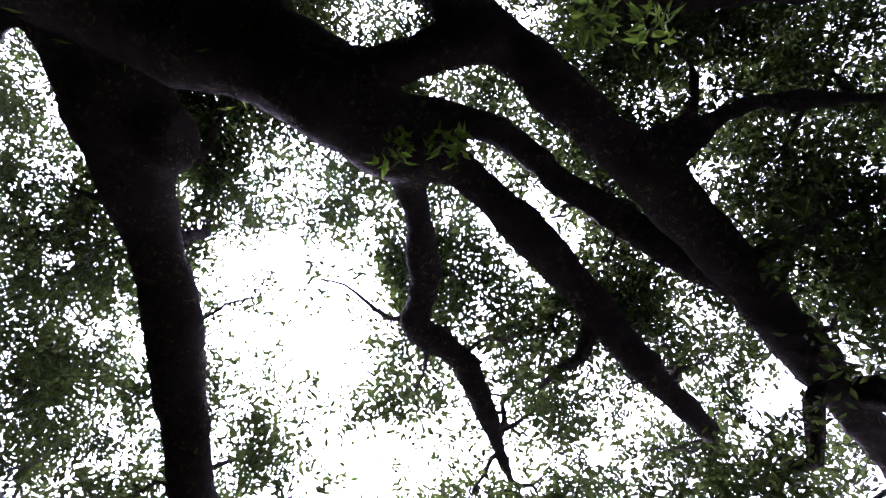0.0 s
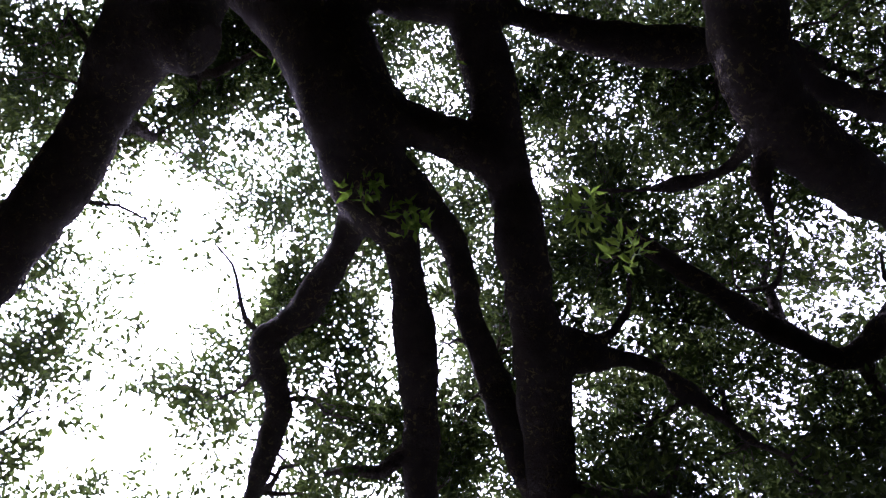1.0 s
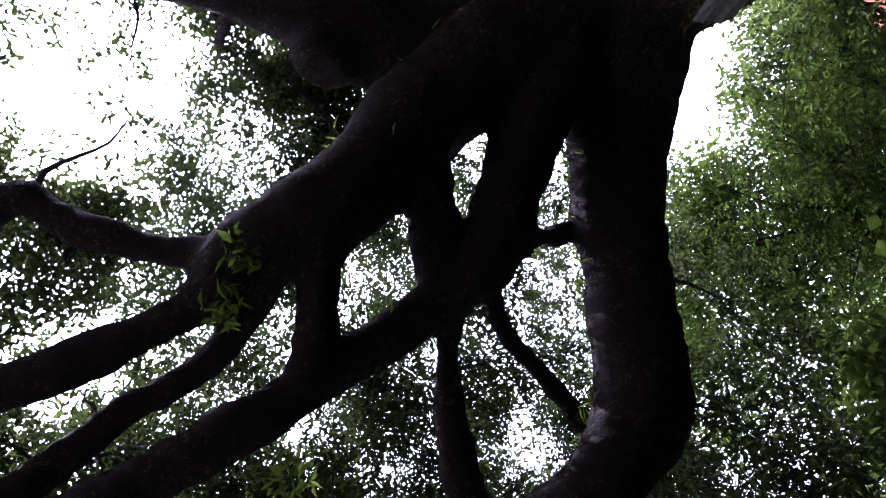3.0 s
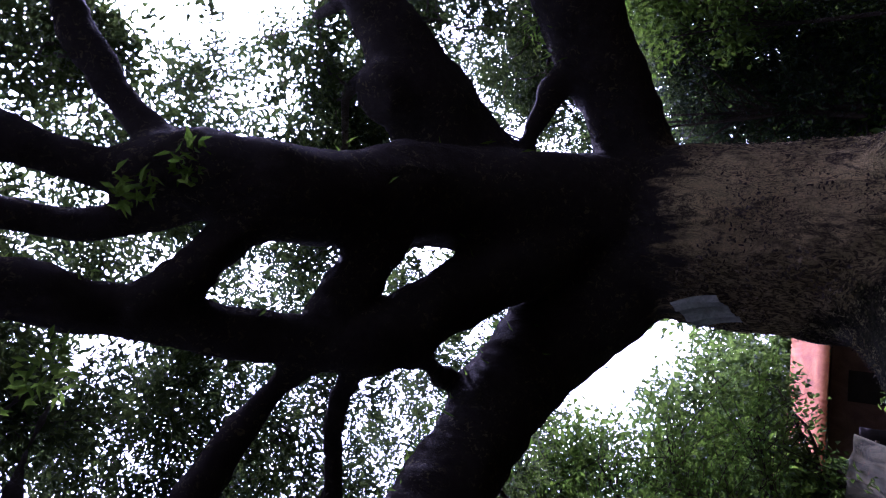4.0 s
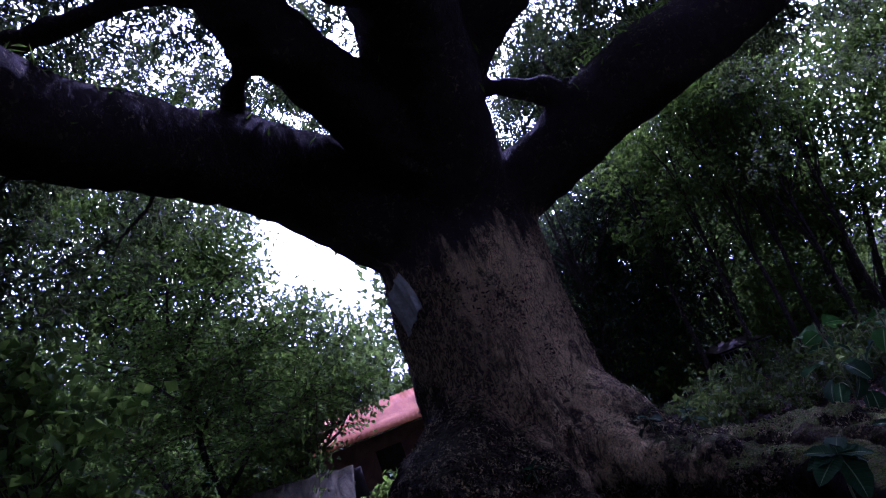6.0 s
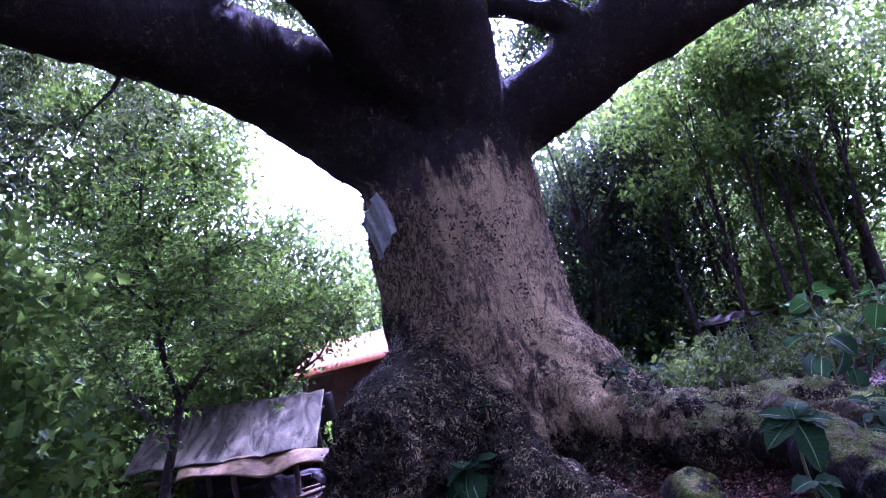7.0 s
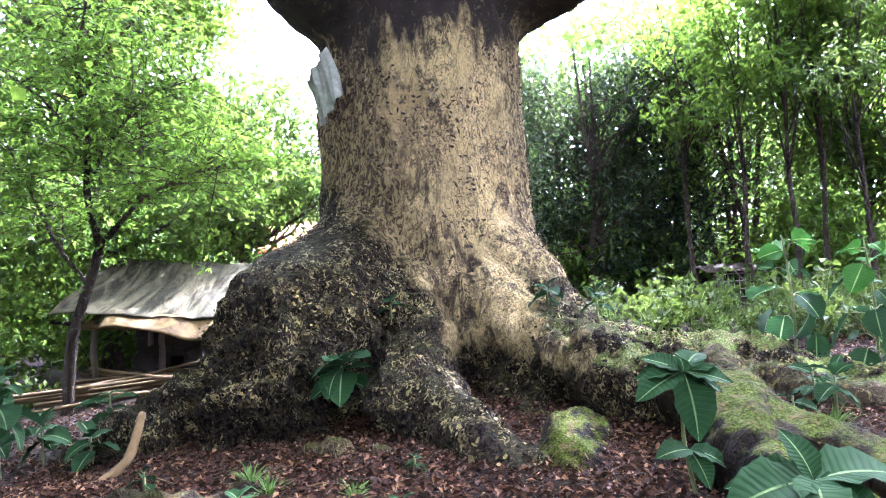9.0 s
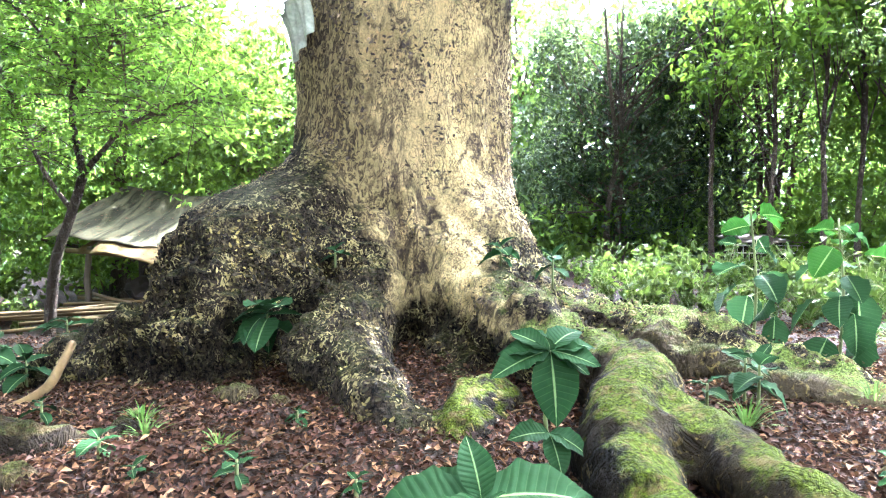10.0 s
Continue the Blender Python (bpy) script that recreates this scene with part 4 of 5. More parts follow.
# unseen trees added behind the camera to hold back sky light
for far_x, far_y in ((-17, -5), (-12, -13), (-4, -16), (5, -15), (13, -10), (18, -4)):
    build_tree("tree", "unseen tree with dense leaves, added to block sky light", (far_x, far_y), 12,
               [((0, 0, 7.0), (4.6, 4.2, 4.4)), ((1, 0, 3.2), (4.8, 4, 3.2))], 7000, 0.5, 0.3, LEAF_FAR, 0.25, branches=20)
for k in range(22):
    far_x = -15 + 1.65 * k
    if -6.5 < far_x < -0.5:
        continue
    far_y = 19.5 + 2.2 * math.sin(k * 2.4) - 0.06 * (far_x - 2) ** 2 * 0.25
    build_tree("shrub", "dense green shrub at the edge of the trees", (far_x, far_y), 2.8, [((0, 0, 1.2), (1.6, 1.1, 1.3)), ((0.5, 0, 0.6), (1.7, 1.1, 0.7))], 2600, 0.24, 0.13, LEAF_FAR if k % 3 else LEAF_BRIGHT, 0.035, stems=3, branches=10)


for k, (x, y, h) in enumerate(((7.6, 15.2, 8.5), (8.3, 14.6, 9.0), (9.4, 15.0, 9.5), (9.9, 14.2, 8.5), (11.2, 14.6, 9.0), (6.6, 16.2, 8.0))):
    build_tree("tree", "slender bare-stemmed tree with a small leafy top", (x, y), h, [((0.2, 0, h * 0.85), (1.5, 1.3, 1.2)), ((-0.3, 0.1, h * 0.6), (0.9, 0.9, 0.7))], 1700, 0.2, 0.12, LEAF_BRIGHT, 0.07, branches=12)
build_tree("tree", "young tree with rounded yellow-green leaves", (-6.7, 7.3), 5,
           [((0.1, 0, 3.9), (1.1, 1.0, 1.3)), ((0.3, 0.2, 2.4), (0.8, 0.8, 0.8)), ((-0.5, 0, 4.8), (0.9, 0.9, 0.9))], 3000, 0.19, 0.15, LEAF_SAPLING, 0.05, branches=30, clump=14)


def build_sapling():
    """The slender forked sapling in front of the shelter."""
    root = thing("sapling", "slender forked sapling with fine light green leaves", "tree", pose(0, 0, 0))
    stems = [[(-6.3, 10.9, -0.55, 0.11), (-6.15, 10.9, 0.6, 0.1), (-5.85, 10.9, 1.4, 0.09), (-5.62, 10.85, 1.95, 0.085)],
             [(-5.62, 10.85, 1.95, 0.07), (-5.75, 10.8, 2.7, 0.06), (-5.7, 10.8, 3.6, 0.05), (-5.8, 10.8, 4.6, 0.04), (-5.6, 10.8, 5.6, 0.02)],
             [(-5.62, 10.85, 1.95, 0.06), (-5.3, 10.7, 2.2, 0.05), (-4.8, 10.6, 2.6, 0.035), (-4.0, 10.5, 2.9, 0.02), (-3.2, 10.4, 3.0, 0.01)],
             [(-5.85, 10.9, 1.4, 0.05), (-6.3, 10.9, 2.0, 0.04), (-6.7, 10.9, 2.9, 0.025), (-7.1, 10.9, 3.8, 0.012)],
             [(-5.75, 10.8, 2.9, 0.04), (-5.2, 10.7, 3.6, 0.03), (-4.6, 10.6, 4.1, 0.02), (-3.9, 10.6, 4.3, 0.01)],
             [(-5.7, 10.8, 4.2, 0.03), (-5.2, 10.7, 4.9, 0.025), (-4.5, 10.6, 5.4, 0.012)],
             [(-4.9, 10.6, 2.55, 0.03), (-4.75, 10.5, 3.2, 0.022), (-4.8, 10.4, 4.0, 0.01)],
             [(-5.72, 10.8, 3.4, 0.035), (-6.4, 10.7, 4.2, 0.025), (-7.2, 10.6, 4.8, 0.012)]]
    tips = []
    for k, s in enumerate(stems):
        p = smooth_path([(-0.9 + (x + 0.9) * 0.92, y * 0.92, z, 0.8 * r) for x, y, z, r in s], 0.12)
        part("trunk" if k == 0 else "branch", mesh_of("stem", *tube(p, 9, 0.04)), BARK_THIN, root)
        if k:
            tips.append(p[len(p) // 4:])
    tips = np.vstack(tips)
    sticks, c, ahead = [], [], []
    for _ in range(420):
        s = tips[rng.integers(len(tips)), :3]
        d = unit(rng.normal(size=3) * (1, 0.8, 0.32) + (0, 0, 0.1)) * rng.uniform(0.5, 1.6)
        line = smooth_path([(*s, 0.008), (*(s + d * 0.5 + (0, 0, 0.05)), 0.006), (*(s + d), 0.004)], 0.2)
        sticks.append(tube(line, 4, caps=False))
        q = line[rng.integers(len(line) // 2, len(line), 26), :3] + rng.normal(size=(26, 3)) * (0.13, 0.13, 0.05)
        c.append(q)
        ahead.append(np.tile(d, (26, 1)))
    part("twigwork", mesh_of("twigwork", *join(sticks)), BARK_THIN, root, "", "stuff")
    part("crown", mesh_of("crown", *leaves(np.vstack(c), 0.115, 0.055, np.vstack(ahead) * 0.8), smooth=False), LEAF_SAPLING, root, "", "stuff")


build_sapling()
# unseen trees added to close the clearing behind the camera and cut sky light
for x, y in ((-13, -9), (-5.5, -14), (3, -14.5), (11, -10), (15, -2), (-16, 0)):
    build_tree("tree", "unseen dense dark-leaved tree, added to cut low sky light", (x, y), 9,
               [((0, 0, 5.0), (4.0, 3.0, 3.4)), ((-1.5, 0, 2.4), (3.2, 2.2, 2.2)), ((1.8, 0, 2.4), (3.2, 2.2, 2.2))], 5200, 0.5, 0.3, LEAF_DARK, 0.2, branches=20)


# ---- shelter, house and timber ----
def sheet(corner, u, v, nu, nv, bend, thick=0.012):
    """A wrinkled sheet with thickness, spanned by u and v from a corner."""
    a, b = np.meshgrid(np.linspace(0, 1, nu), np.linspace(0, 1, nv), indexing="ij")
    p = np.array(corner) + a[..., None] * np.array(u) + b[..., None] * np.array(v)
    n = unit(np.cross(u, v))
    p = p + bend(a, b)[..., None] * n
    top = p.reshape(-1, 3)
    verts = np.vstack([top, top - n * thick])
    i, j = np.meshgrid(np.arange(nu - 1), np.arange(nv - 1), indexing="ij")
    q = (i * nv + j).ravel()
    f = np.stack([q, q + nv, q + nv + 1, q + 1], 1)
    back = f[:, ::-1] + nu * nv
    rim = []
    edge = [i * nv for i in range(nu)] + [(nu - 1) * nv + j for j in range(1, nv)] + [i * nv + nv - 1 for i in range(nu - 2, -1, -1)] + list(range(nv - 2, 0, -1))
    for s, t in zip(edge, edge[1:] + edge[:1]):
        rim.append((t, s, s + nu * nv, t + nu * nv))
    return verts, np.vstack([f, back, np.array(rim)])


def pole(a, b, r, sides=8):
    a, b = np.array(a, float), np.array(b, float)
    rows = [(*(a + (b - a) * u + rng.normal(size=3) * r * 0.25), r * (1.05 - 0.2 * u)) for u in np.linspace(0, 1, 6)]
    return mesh_of("pole", *tube(smooth_path(rows, 0.3), sides, 0.03))


def box(size, bevel=0.01):
    bm = bmesh.new()
    bmesh.ops.create_cube(bm, size=1.0, matrix=Matrix.Diagonal((*size, 1)))
    bmesh.ops.bevel(bm, geom=list(bm.edges), offset=bevel, segments=1, affect="EDGES")
    return bm


def build_shelter():
    root = thing("shelter", "low pole shelter roofed with a weathered grey tarpaulin", "shelter", pose(0, 0, 0))

    def wrinkle(a, b):
        return (0.03 * np.sin(9 * a + 4 * b) * np.sin(3 * b + 0.5) - 0.1 * np.sin(np.pi * a) * np.sin(np.pi * b) + 0.035 * abs(np.sin(13 * a + 1.5 * b + np.sin(4 * b)))
                + 0.018 * abs(np.sin(31 * a - 3 * b)) + 0.012 * np.sin(14 * b + 5 * a))
    part("tarpaulin", mesh_of("tarpaulin", *sheet((-6.9, 11.7, 0.95), (3.4, -0.15, -0.35), (0.15, 2.6, 0.95), 70, 30, wrinkle)), TARP, root, "wrinkled grey tarpaulin")

    def curl(a, b):
        return 0.1 * np.sin(9 * a) * (1 - b) + 0.03 * np.sin(17 * a + 1)
    part("rusty_sheet", mesh_of("rusty_sheet", *sheet((-5.95, 11.4, 0.66), (2.75, -0.35, -0.34), (0.0, 0.42, 0.26), 44, 8, curl)), TARP_EDGE, root, "curled rust-brown sheet at the roof's edge")
    for x, y, h in ((-6.3, 11.9, 0.8), (-5.1, 11.8, 0.65), (-4.0, 11.8, 0.5), (-6.1, 14.1, 1.55), (-4.9, 14.1, 1.5), (-3.7, 14.1, 1.3)):
        part("post", pole((x, y, float(ground_z(x, y)) - 0.1), (x + 0.05, y, h), 0.06), WOOD, root)
    for a, b in (((-6.6, 11.85, 0.72), (-3.4, 11.7, 0.37)), ((-6.3, 14.1, 1.5), (-3.4, 14.0, 1.2)), ((-6.3, 11.7, 0.7), (-6.1, 14.2, 1.5)), ((-3.7, 11.7, 0.35), (-3.6, 14.2, 1.2))):
        part("rafter", pole(a, b, 0.045), BAMBOO, root)
    # dark sheet added at the back, where the inside is only shade
    part("back_screen", mesh_of("back_screen", *sheet((-6.4, 14.15, -0.6), (3.2, 0, 0), (0, 0, 2.1), 20, 10, lambda a, b: 0.03 * np.sin(30 * a))), WOOD_DARK, root, "dark sheet added for the shade inside the shelter")
    # dark lumps and a slab added to put shade under the roof
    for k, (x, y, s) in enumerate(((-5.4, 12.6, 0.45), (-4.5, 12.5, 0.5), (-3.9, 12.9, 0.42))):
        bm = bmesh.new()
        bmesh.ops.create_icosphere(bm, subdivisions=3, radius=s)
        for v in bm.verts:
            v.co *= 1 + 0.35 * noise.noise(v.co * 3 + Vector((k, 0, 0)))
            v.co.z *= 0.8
        part("sack", bm, WOOD_DARK, root, "dark lump added for the shade under the roof").location = (x, y, -0.15)
    part("bench", box((1.6, 0.7, 0.1)), WOOD_DARK, root, "dark slab added for the shade under the roof").location = (-4.6, 12.8, 0.05)


build_shelter()
for k in range(15):
    y0 = 10.2 + 0.14 * k
    z0 = float(ground_z(-5, y0)) + 0.05 + 0.06 * (k % 4)
    slant = 0.5 + 0.7 * rng.normal()
    single("bamboo_pole", pole((-8.0 + 2.2 * rng.uniform(), y0 - slant, z0 + 0.1 * rng.uniform()), (-4.6 + 1.8 * rng.uniform(), y0 + slant + 0.2, z0 + 0.2 * rng.uniform()), 0.018 + 0.022 * rng.uniform()), BAMBOO,
           "long dry yellowish bamboo pole lying on the ground", "pole", group="poles by the shelter")


def build_house():
    root = thing("house", "small house with red sheet roof among the trees", "house", pose(-3.0, 20.5, -0.35))
    part("wall", box((3.4, 3.0, 2.3)), HOUSE_WALL, root).location = (0.4, 0, 1.15)
    for side in (1, -1):
        ridge = sheet((-1.75, 0, 3.3), (4.35, 0, 0), (0, -2.1 * side, -0.95), 60, 4, lambda a, b: 0.025 * np.sin(a * 180))
        part("roof", mesh_of("roof", *ridge), ROOF, root, "corrugated red roof sheet")
    part("door", box((0.8, 0.06, 1.9)), WOOD_DARK, root).location = (0.6, -1.52, 0.95)
    part("window", box((0.7, 0.06, 0.7)), WOOD_DARK, root).location = (-1.0, -1.52, 1.3)


build_house()


def build_pen():
    """A low timber pen with lattice sides, a sloping roof and leaning poles."""
    root = thing("pen", "low timber pen with pale lattice sides under a sloping roof", "pen", pose(8.5, 17.2, float(ground_z(8.5, 17.2)), 0, 0, -8) @ Matrix.Diagonal((0.9, 1, 0.74, 1)))
    for x in (-1.15, 0.0, 1.15):
        for y in (-0.6, 0.7):
            part("post", pole((x, y, -0.1), (x, y, 1.0 + 0.1 * (y + 0.6)), 0.04), WOOD, root)
    part("back_wall", box((2.3, 0.05, 0.95)), WOOD_DARK, root, "dark board wall").location = (0, 0.75, 0.5)
    part("roof", mesh_of("roof", *sheet((-1.35, -0.85, 1.05), (2.7, 0, 0), (0, 1.8, 0.22), 40, 4, lambda a, b: 0.012 * np.sin(a * 120))), WOOD, root, "weathered sheet roof")
    for z in (0.12, 0.4, 0.68, 0.94):
        part("rail", box((2.36, 0.03, 0.04), 0.006), WALL_PALE, root, "pale lattice rail").location = (0, -0.64, z)
    for k in range(15):
        part("slat", box((0.03, 0.02, 0.86), 0.004), WALL_PALE, root).location = (-1.1 + 0.157 * k, -0.665, 0.52)
    for k in range(3):
        part("brace", pole((-0.1 + 0.28 * k, -1.35, 0.0), (-0.7 + 0.22 * k, -0.75, 1.15), 0.032), WOOD, root, "leaning timber")


build_pen()


def build_cloth():
    def folds(a, b):
        return 0.035 * np.sin(14 * a) + 0.02 * np.sin(31 * a + 4 * b) + 0.05 * np.sin(2.5 * b)
    single("hanging_cloth", mesh_of("cloth", *sheet((-1.92, 8.42, 3.8), (0.3, -0.28, 0.34), (0.14, -0.02, -0.6), 24, 18, folds, 0.006)), CLOTH,
           "pale grey cloth tied to the trunk", "cloth")


build_cloth()
for a, b, c, r in (((-3.52, 5.5, -0.3), (-3.34, 5.8, -0.16), (-3.36, 6.25, 0.14), 0.045), ((-2.5, 4.9, -0.28), (-2.2, 5.05, -0.24), (-1.85, 5.3, -0.2), 0.05)):
    rows = smooth_path([(*a, r * 0.9), (*b, r), (*c, r * 0.8)], 0.06)
    single("fallen_branch", mesh_of("branch", *tube(rows, 10, 0.06)), LOG, "short bare broken branch on the ground", "branch")


for k in range(46):
    x, y, turn, ln = rng.uniform(-3.6, 3.4), rng.uniform(2.6, 6.2), rng.uniform(0, math.pi), rng.uniform(0.1, 0.38)
    z = float(ground_z(x, y)) + 0.045
    bend = rng.normal(size=2) * 0.03
    rows = smooth_path([(x, y, z, 0.006), (x + ln * 0.5 * math.cos(turn) + bend[0], y + ln * 0.5 * math.sin(turn) + bend[1], z + 0.02, 0.005),
                        (x + ln * math.cos(turn), y + ln * math.sin(turn), z, 0.003)], 0.05)
    single("twig", mesh_of("twig", *tube(rows, 5, 0.08)), LOG, "thin dry twig lying in the leaf litter", "twig", group="fallen twigs")


def build_stone(x, y, size, seed):
    bm = bmesh.new()
    bmesh.ops.create_icosphere(bm, subdivisions=3, radius=1.0)
    for v in bm.verts:
        v.co *= 1 + 0.3 * noise.noise(v.co * 1.3 + Vector((seed, 0, 0))) + 0.1 * noise.noise(v.co * 4 + Vector((seed, 3, 0)))
        v.co = Vector((v.co.x * size[0], v.co.y * size[1], v.co.z * size[2]))
    for f in bm.faces:
        f.smooth = True
    ob = single("stone", bm, STONE, "rounded lichen-crusted stone on the soil", "stone", group="stones")
    ob.location = (x, y, float(ground_z(x, y)) + size[2] * 0.4)


for k, (x, y, s) in enumerate(((-1.5, 5.3, 0.16), (-2.4, 3.55, 0.13), (-2.95, 3.9, 0.1), (-1.15, 5.1, 0.09), (2.6, 3.6, 0.14), (-1.75, 5.6, 0.1), (-2.3, 3.75, 0.12), (-0.7, 4.95, 0.05))):
    build_stone(x, y, (s, s * 0.8, s * 0.7), k * 3.1)


# ---- undergrowth ----
def blade(length, width, droop, nl=9, curl=0.3):
    """A broad leaf along +x with a folded midrib and UVs (across, along)."""
    s, a = np.linspace(0, 1, nl), np.array((-1, -0.55, 0, 0.55, 1.0))
    w = width / 2 * np.sin(np.pi * np.clip(s, 0.0, 1) ** 0.85) ** 0.8 + 0.004
    x = length * (s - 0.12 * droop * s**2)
    z = -droop * length * 0.5 * s**2
    verts = np.stack([np.repeat(x[:, None], 5, 1), a[None] * w[:, None],
                      z[:, None] + abs(a)[None] * w[:, None] * 0.35 + curl * width * 0.2 * np.sin(s * 21)[:, None] * a[None] ** 2], -1).reshape(-1, 3)
    i, j = np.meshgrid(np.arange(nl - 1), np.arange(4), indexing="ij")
    q = (i * 5 + j).ravel()
    faces = np.stack([q, q + 5, q + 6, q + 1], 1)
    me = mesh_of("leaf", verts, faces)
    uv = me.uv_layers.new(name="UVMap")
    both = np.stack(np.broadcast_arrays((a[None] + 1) / 2, s[:, None]), -1).reshape(-1, 2)
    uv.data.foreach_set("uv", both[faces.ravel()].astype(np.float32).ravel())
    return me


TALL_LEAVES = [blade(0.34, 0.25, 0.35), blade(0.3, 0.23, 0.55), blade(0.36, 0.24, 0.2)]
LEAF_MESHES = [blade(0.42, 0.23, 0.45), blade(0.38, 0.21, 0.8), blade(0.32, 0.18, 0.3), blade(0.42, 0.25, 0.6), blade(0.36, 0.18, 1.1)]
for me in LEAF_MESHES:
    me.materials.append(LEAF_BROAD)


def build_broad_plant(x, y, height, count, size, label, spread=0.9, z=None, lean=(0, 0), group="broad-leaved plants"):
    """A young broad-leaved plant: one stem and a whorl of large leaves."""
    z = float(ground_z(x, y)) if z is None else z
    root = thing("broad_leaved_plant", label, "plant", pose(x, y, z), group)
    top = Vector((lean[0], lean[1], height))
    rows = [(0, 0, -0.06, 0.014), (lean[0] * 0.3, lean[1] * 0.3, height * 0.5, 0.012), (*top, 0.008)]
    part("stem", mesh_of("stem", *tube(smooth_path(rows, 0.08), 7)), STEM, root)
    for k in range(count):
        u = 1 - (k / count) ** 1.3 * min(0.55, 0.3 / max(height, 0.3) + 0.2)
        at = Vector((lean[0] * u, lean[1] * u, height * u))
        turn = k * 137.5 + 20 * rng.normal()
        up = ((55 if height < 1 else 30) - 85 * (k / count) ** 0.7) * spread + 8 * rng.normal()
        ob = part("leaf", LEAF_MESHES[rng.integers(len(LEAF_MESHES))], LEAF_BROAD, root)
        k_size = size * (0.55 + 0.45 * min(1, 2.2 * (k + 0.6) / count)) * rng.uniform(0.85, 1.15)
        ob.matrix_local = Matrix.Translation(at) @ pose(0, 0, 0, 0, 0, turn) @ pose(0, 0, 0, 12 * rng.normal(), -up, 0) @ Matrix.Diagonal((k_size, k_size, k_size, 1))
    return root


PLANT = "young plant with large veined dark green leaves"


def build_whorl_plant(x, y, whorls, label):
    """A plant whose large leaves stand in whorls on one stem: rows of whorl height and (way, length) of its leaves."""
    z = float(ground_z(x, y))
    root = thing("broad_leaved_plant", label, "plant", pose(x, y, z), "broad-leaved plants")
    top = whorls[0][0] - z
    part("stem", mesh_of("stem", *tube(smooth_path([(0.05, 0.04, -0.06, 0.014), (-0.02, 0.02, top * 0.5, 0.012), (0, 0, top, 0.009)], 0.08), 7)), STEM, root)
    for height, rows in whorls:
        for way, length in rows:
            along = Vector(way).normalized()
            face = Vector((0.05 * rng.normal(), -0.45 + 0.1 * rng.normal(), 1.0))
            across = face.cross(along).normalized()
            turn = Matrix((along, across, along.cross(across))).transposed().to_4x4()
            scale = length / 0.43
            part("leaf", LEAF_MESHES[rng.integers(4)], LEAF_BROAD, root).matrix_local = Matrix.Translation((0, 0, height - z)) @ turn @ Matrix.Diagonal((scale, scale, scale, 1))


build_whorl_plant(0.67, 3.63, [(0.61, [((-1, -0.35, -0.2), 0.38), ((0.95, -0.3, -0.15), 0.38), ((0.85, -0.15, -0.4), 0.34), ((0.08, -0.5, -0.9), 0.42), ((-0.75, 0.35, 0.4), 0.34),
                                       ((0.55, 0.45, 0.5), 0.34), ((0.9, 0.5, 0.2), 0.36), ((-0.1, -0.4, 0.7), 0.2), ((-0.8, 0.1, 0.05), 0.3)]),
                               (0.16, [((-0.8, -0.4, 0.2), 0.26), ((0.8, -0.4, -0.1), 0.28), ((0.2, -0.6, -0.5), 0.25)])], PLANT + ", beside the mossy root")
build_whorl_plant(0.2, 1.72, [(0.63, [((-0.9, -0.2, 0.1), 0.31), ((-0.55, 0.3, 0.05), 0.26), ((-0.1, 0.15, 0.55), 0.19), ((0.9, 0.0, 0.2), 0.31), ((-0.3, -0.7, 0.0), 0.24),
                                      ((0.75, -0.5, -0.25), 0.27), ((0.4, 0.6, 0.05), 0.24), ((-0.7, -0.6, -0.4), 0.26), ((0.1, -0.9, -0.5), 0.26), ((0.55, 0.2, -0.3), 0.26)])], PLANT + ", in the leaf litter")


def build_tall_plant(x, y, height, tiers, label):
    """A tall shrub-like plant: one stem with tiers of hanging ovate leaves, the top ones held flat."""
    root = thing("broad_leaved_plant", label, "plant", pose(x, y, float(ground_z(x, y))), "broad-leaved plants")
    part("stem", mesh_of("stem", *tube(smooth_path([(0, 0, -0.06, 0.018), (0.05, 0.02, height * 0.5, 0.014), (-0.03, 0, height, 0.008)], 0.1), 7)), STEM, root)
    for k in range(tiers):
        u = k / (tiers - 1)
        for n in range(3 if k else 4):
            turn = k * 67 + n * (120 if k else 90) + 26 * rng.normal()
            reach = (0.08 + 0.16 * u) * rng.uniform(0.5, 1.6)
            at = Vector((reach * math.cos(radians(turn)), reach * math.sin(radians(turn)), height * (1 - 0.62 * u) - 0.16 * rng.uniform()))
            base = Vector((0.03, 0.01, at.z - 0.06))
            part("petiole", mesh_of("petiole", *tube(smooth_path([(*base, 0.006), (*((base + at) / 2 + Vector((0, 0, 0.03))), 0.005), (*at, 0.004)], 0.08), 5)), STEM, root)
            size = rng.uniform(0.6, 1.35)
            dip = 6 + 55 * u + 22 * rng.normal()
            part("leaf", TALL_LEAVES[rng.integers(len(TALL_LEAVES))], LEAF_LIGHT if u < 0.25 else LEAF_BROAD, root).matrix_local = (
                Matrix.Translation(at) @ pose(0, 0, 0, 0, 0, turn) @ pose(0, 0, 0, 24 * rng.normal(), dip, 0) @ Matrix.Diagonal((size, size, size, 1)))


build_tall_plant(2.98, 6.3, 1.5, 5, PLANT + ", tall and leaning")
build_tall_plant(3.62, 6.0, 1.45, 6, PLANT + ", tall")
build_broad_plant(2.38, 5.09, 0.36, 6, 0.65, PLANT)
build_broad_plant(-1.5, 6.1, 0.3, 14, 1.2, "glossy rosette plant growing from a root hollow", z=0.2)
build_broad_plant(-1.02, 6.95, 0.12, 5, 0.55, "small sprig growing on the bark", z=0.85)
build_broad_plant(-3.9, 6.4, 0.35, 8, 0.8, PLANT + " by the fallen branch")
build_broad_plant(-4.6, 6.9, 0.4, 9, 0.9, PLANT)
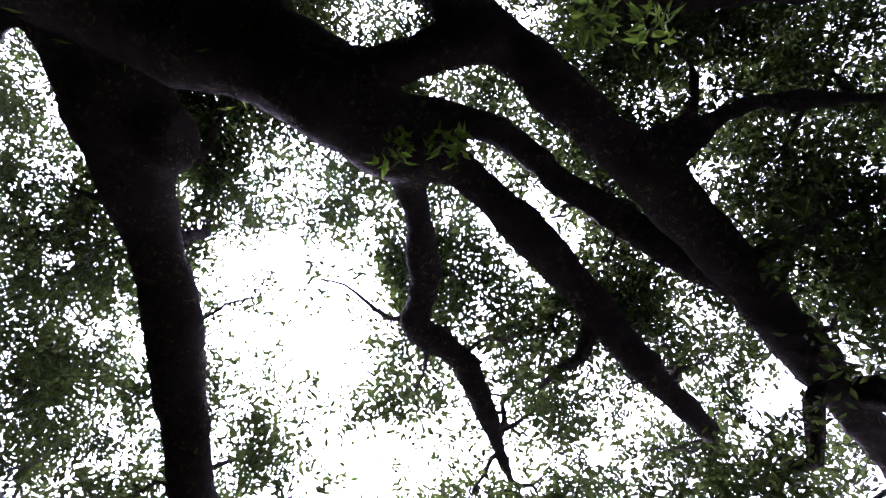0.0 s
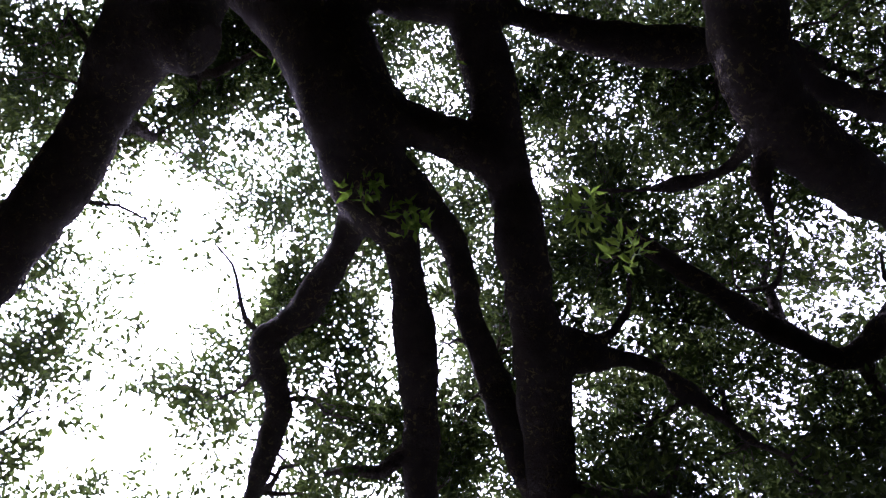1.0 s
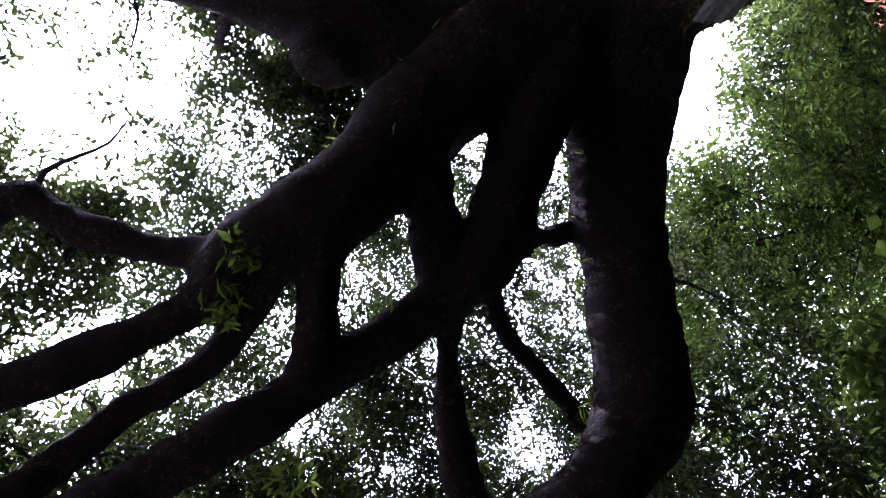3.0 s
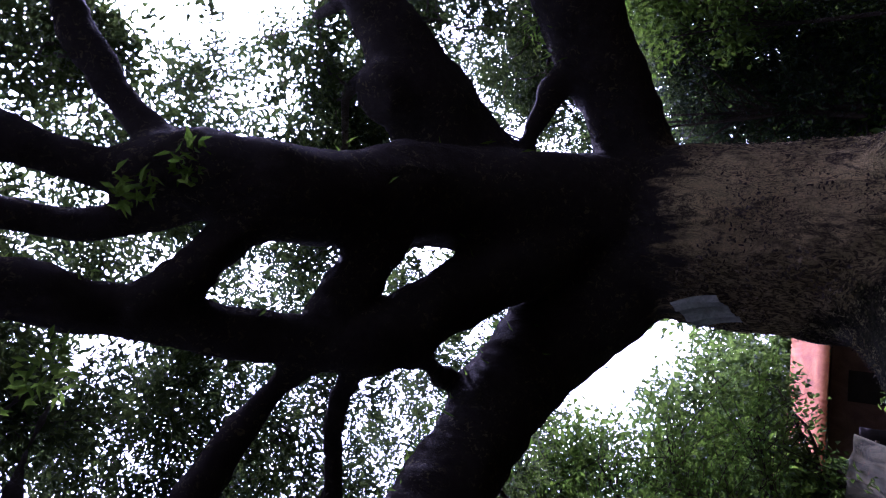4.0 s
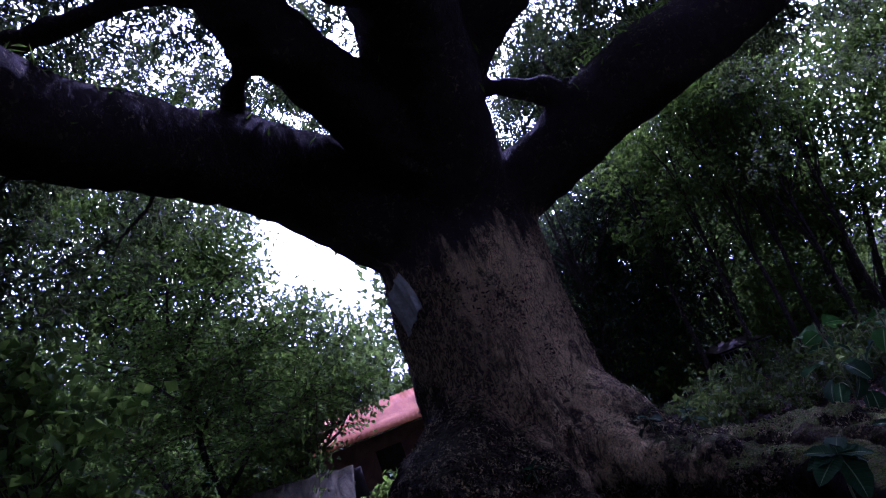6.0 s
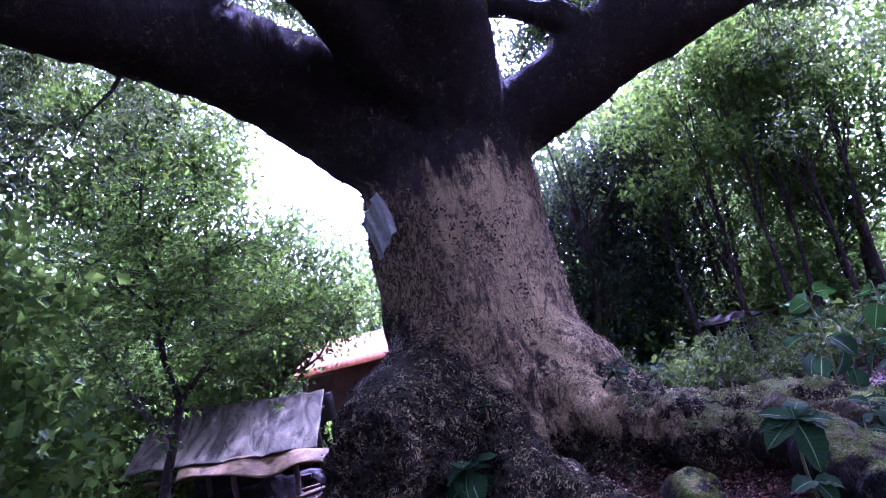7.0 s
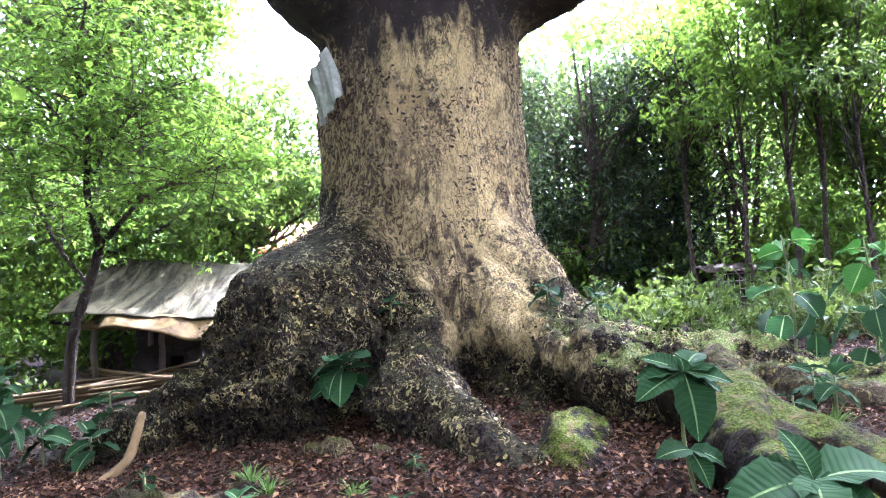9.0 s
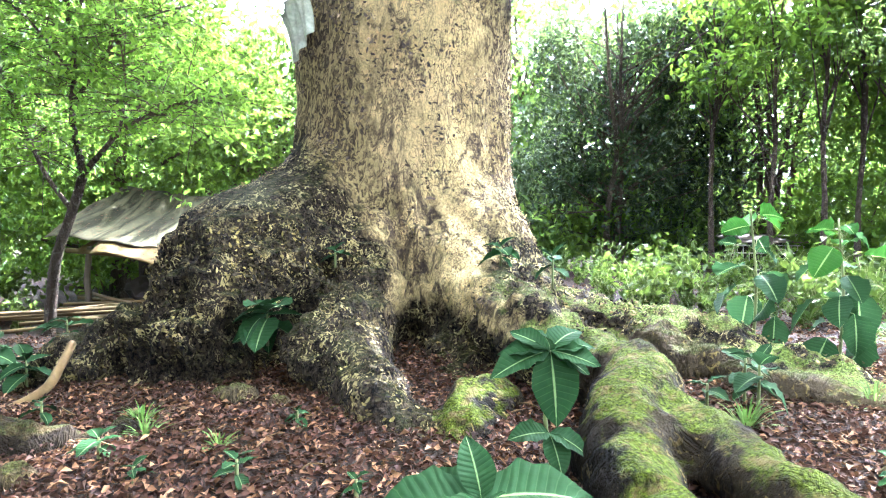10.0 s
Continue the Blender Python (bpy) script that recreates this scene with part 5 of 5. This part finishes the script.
build_broad_plant(-4.3, 7.8, 0.5, 8, 0.9, PLANT)
build_broad_plant(-4.85, 6.6, 0.95, 16, 1.15, PLANT + ", tall", 0.8)
build_broad_plant(-5.4, 7.3, 0.8, 14, 1.1, PLANT + ", tall", 0.8)
build_broad_plant(1.9, 4.6, 0.3, 5, 0.5, "small leafy seedling beside the mossy root")
build_broad_plant(2.3, 4.7, 0.45, 7, 0.7, "small leafy seedling beside the mossy root")
build_broad_plant(0.7, 7.1, 0.25, 6, 0.8, "small sprig growing at the trunk's foot", z=0.75)
build_broad_plant(1.25, 7.1, 0.3, 6, 0.75, "small sprig growing at the trunk's foot", z=0.6)
for x, y, h, c, s in ((-1.0, 3.6, 0.18, 6, 0.4), (-0.35, 3.5, 0.12, 5, 0.3), (-0.9, 4.6, 0.12, 6, 0.3), (-2.0, 4.1, 0.14, 6, 0.45), (-1.6, 3.7, 0.1, 5, 0.3),
                      (-0.5, 5.0, 0.1, 5, 0.25), (1.75, 2.9, 0.18, 6, 0.3), (2.4, 3.4, 0.2, 7, 0.4), (3.2, 4.2, 0.2, 6, 0.5), (0.45, 5.1, 0.12, 5, 0.3), (1.5, 2.5, 0.14, 5, 0.22),
                      (-2.9, 5.0, 0.2, 6, 0.4), (4.2, 5.3, 0.25, 7, 0.5), (-3.2, 7.0, 0.2, 6, 0.4)):
    build_broad_plant(x, y, h, c, s, "small green seedling in the leaf litter", group="seedlings")


def build_weed(name, label, count, length, width, height, leaf):
    root = thing(name, label, "plant", pose(0, 0, 0), "weeds")
    pieces, stems = [], []
    for k in range(7):
        tip = np.array((*rng.normal(size=2) * height * 0.35, height * rng.uniform(0.6, 1.1)))
        row = smooth_path([(0, 0, -0.05, 0.008), (*(tip * (0.35, 0.35, 0.55)), 0.006), (*tip, 0.003)], 0.1)
        stems.append(tube(row, 4, caps=False))
        at = row[rng.integers(1, len(row), count // 7), :3]
        pieces.append(leaves(at + rng.normal(size=at.shape) * length * 0.35, length, width, (0, 0, 0.1)))
    part("stem_growth", mesh_of("stems", *join(stems)), STEM, root, "", "stuff")
    part("leaf_growth", mesh_of("leaves", *join(pieces), smooth=False), leaf, root, "", "stuff")
    return root


weeds = [build_weed("weed", "knee-high leafy green weed", 90, 0.13, 0.06, 0.5, LEAF_WEED), build_weed("weed", "low spreading green weed", 120, 0.1, 0.055, 0.3, LEAF_WEED),
         build_weed("weed", "tall leafy weed in shade", 130, 0.15, 0.075, 0.75, LEAF_WEED)]
first = [True, True, True]
for k in range(296):
    if k < 150:
        x, y = rng.uniform(2.0, 13), rng.uniform(7.5, 16)
        if x < 3.6 and y < 9.5:
            x += 2
    elif k < 220:
        x, y = rng.uniform(-12, -6.8), rng.uniform(8.0, 13)
    elif k < 284:
        x, y = rng.uniform(2.6, 9.5), rng.uniform(8.6, 12.5)
    else:
        x, y = rng.uniform(-9, -6.2), rng.uniform(7.2, 9.5)
    i = int(rng.integers(3))
    m = pose(x, y, float(ground_z(x, y)), 0, 0, rng.uniform(0, 360)) @ Matrix.Scale(rng.uniform(0.5, 1.2), 4)
    if first[i]:
        weeds[i].matrix_world, first[i] = m, False
    else:
        copy_thing(weeds[i], m)


def build_tuft(x, y, count, length):
    base = np.tile((0.0, 0.0, 0.0), (count, 1))
    way = unit(rng.normal(size=(count, 3)) * (1, 1, 0.3) + (0, 0, 0.9))
    side = unit(np.cross(way, (0, 0, 1)))
    ln = length * rng.uniform(0.6, 1.1, (count, 1))
    mid, tip = base + way * ln * 0.6, base + way * ln * (1.0, 1.0, 0.75)
    w = 0.006
    v = np.stack([base - side * w, base + side * w, mid + side * w, tip, mid - side * w], 1).reshape(-1, 3)
    q = np.arange(count)[:, None] * 5
    f = np.concatenate([q + (0, 1, 2), q + (0, 2, 4), q + (4, 2, 3)], 1).reshape(-1, 3)
    single("grass_tuft", mesh_of("tuft", v, f, smooth=False), LEAF_GRASS, "tuft of thin green grass blades", "grass",
           pose(x, y, float(ground_z(x, y))), "grass tufts")


for x, y, c, ln in ((2.15, 4.55, 70, 0.35), (3.3, 5.0, 50, 0.3), (-2.1, 4.9, 60, 0.25), (-1.9, 4.5, 60, 0.22), (3.9, 6.3, 60, 0.35), (4.8, 5.9, 60, 0.3), (5.2, 7.5, 80, 0.4), (-1.3, 4.2, 40, 0.2), (2.9, 7.9, 90, 0.45)):
    build_tuft(x, y, c, ln)


def build_litter():
    n = 84000
    x, y = rng.uniform(-8, 7, n), 1.0 + 9.0 * rng.uniform(0, 1, n) ** 1.2
    x[:14000], y[:14000] = rng.uniform(-11, 9, 14000), rng.uniform(-5, 14, 14000)
    x[14000:50000], y[14000:50000] = rng.uniform(-4.5, 4.5, 36000), rng.uniform(2.2, 6.8, 36000)
    c = np.stack([x, y, ground_z(x, y) + 0.03 + 0.018 * rng.normal(size=n)], 1)
    way = unit(rng.normal(size=(n, 3)) * (1, 1, 0.2))
    single("leaf_litter", mesh_of("litter", *leaves(c, 0.056, 0.03, way * 8, 0.3, 0.4, 0.6), smooth=False), LITTER, "brown and reddish fallen leaves on the soil", "leaf litter", kind="stuff")


build_litter()
for x, y in ((-9.4, 11.6), (-9.0, 11.5), (-9.7, 11.9), (-8.6, 11.3)):
    z = float(ground_z(x, y)) + 1.2 + rng.uniform(0, 0.7)
    c = scatter_blob(7, (x, y, z), (0.06, 0.06, 0.05), 0.6)
    single("flower", mesh_of("flower", *leaves(c, 0.12, 0.08, unit(c - (x, y, z)) * 3)), PETAL, "red flower on the shrub", "flower", group="red flowers")
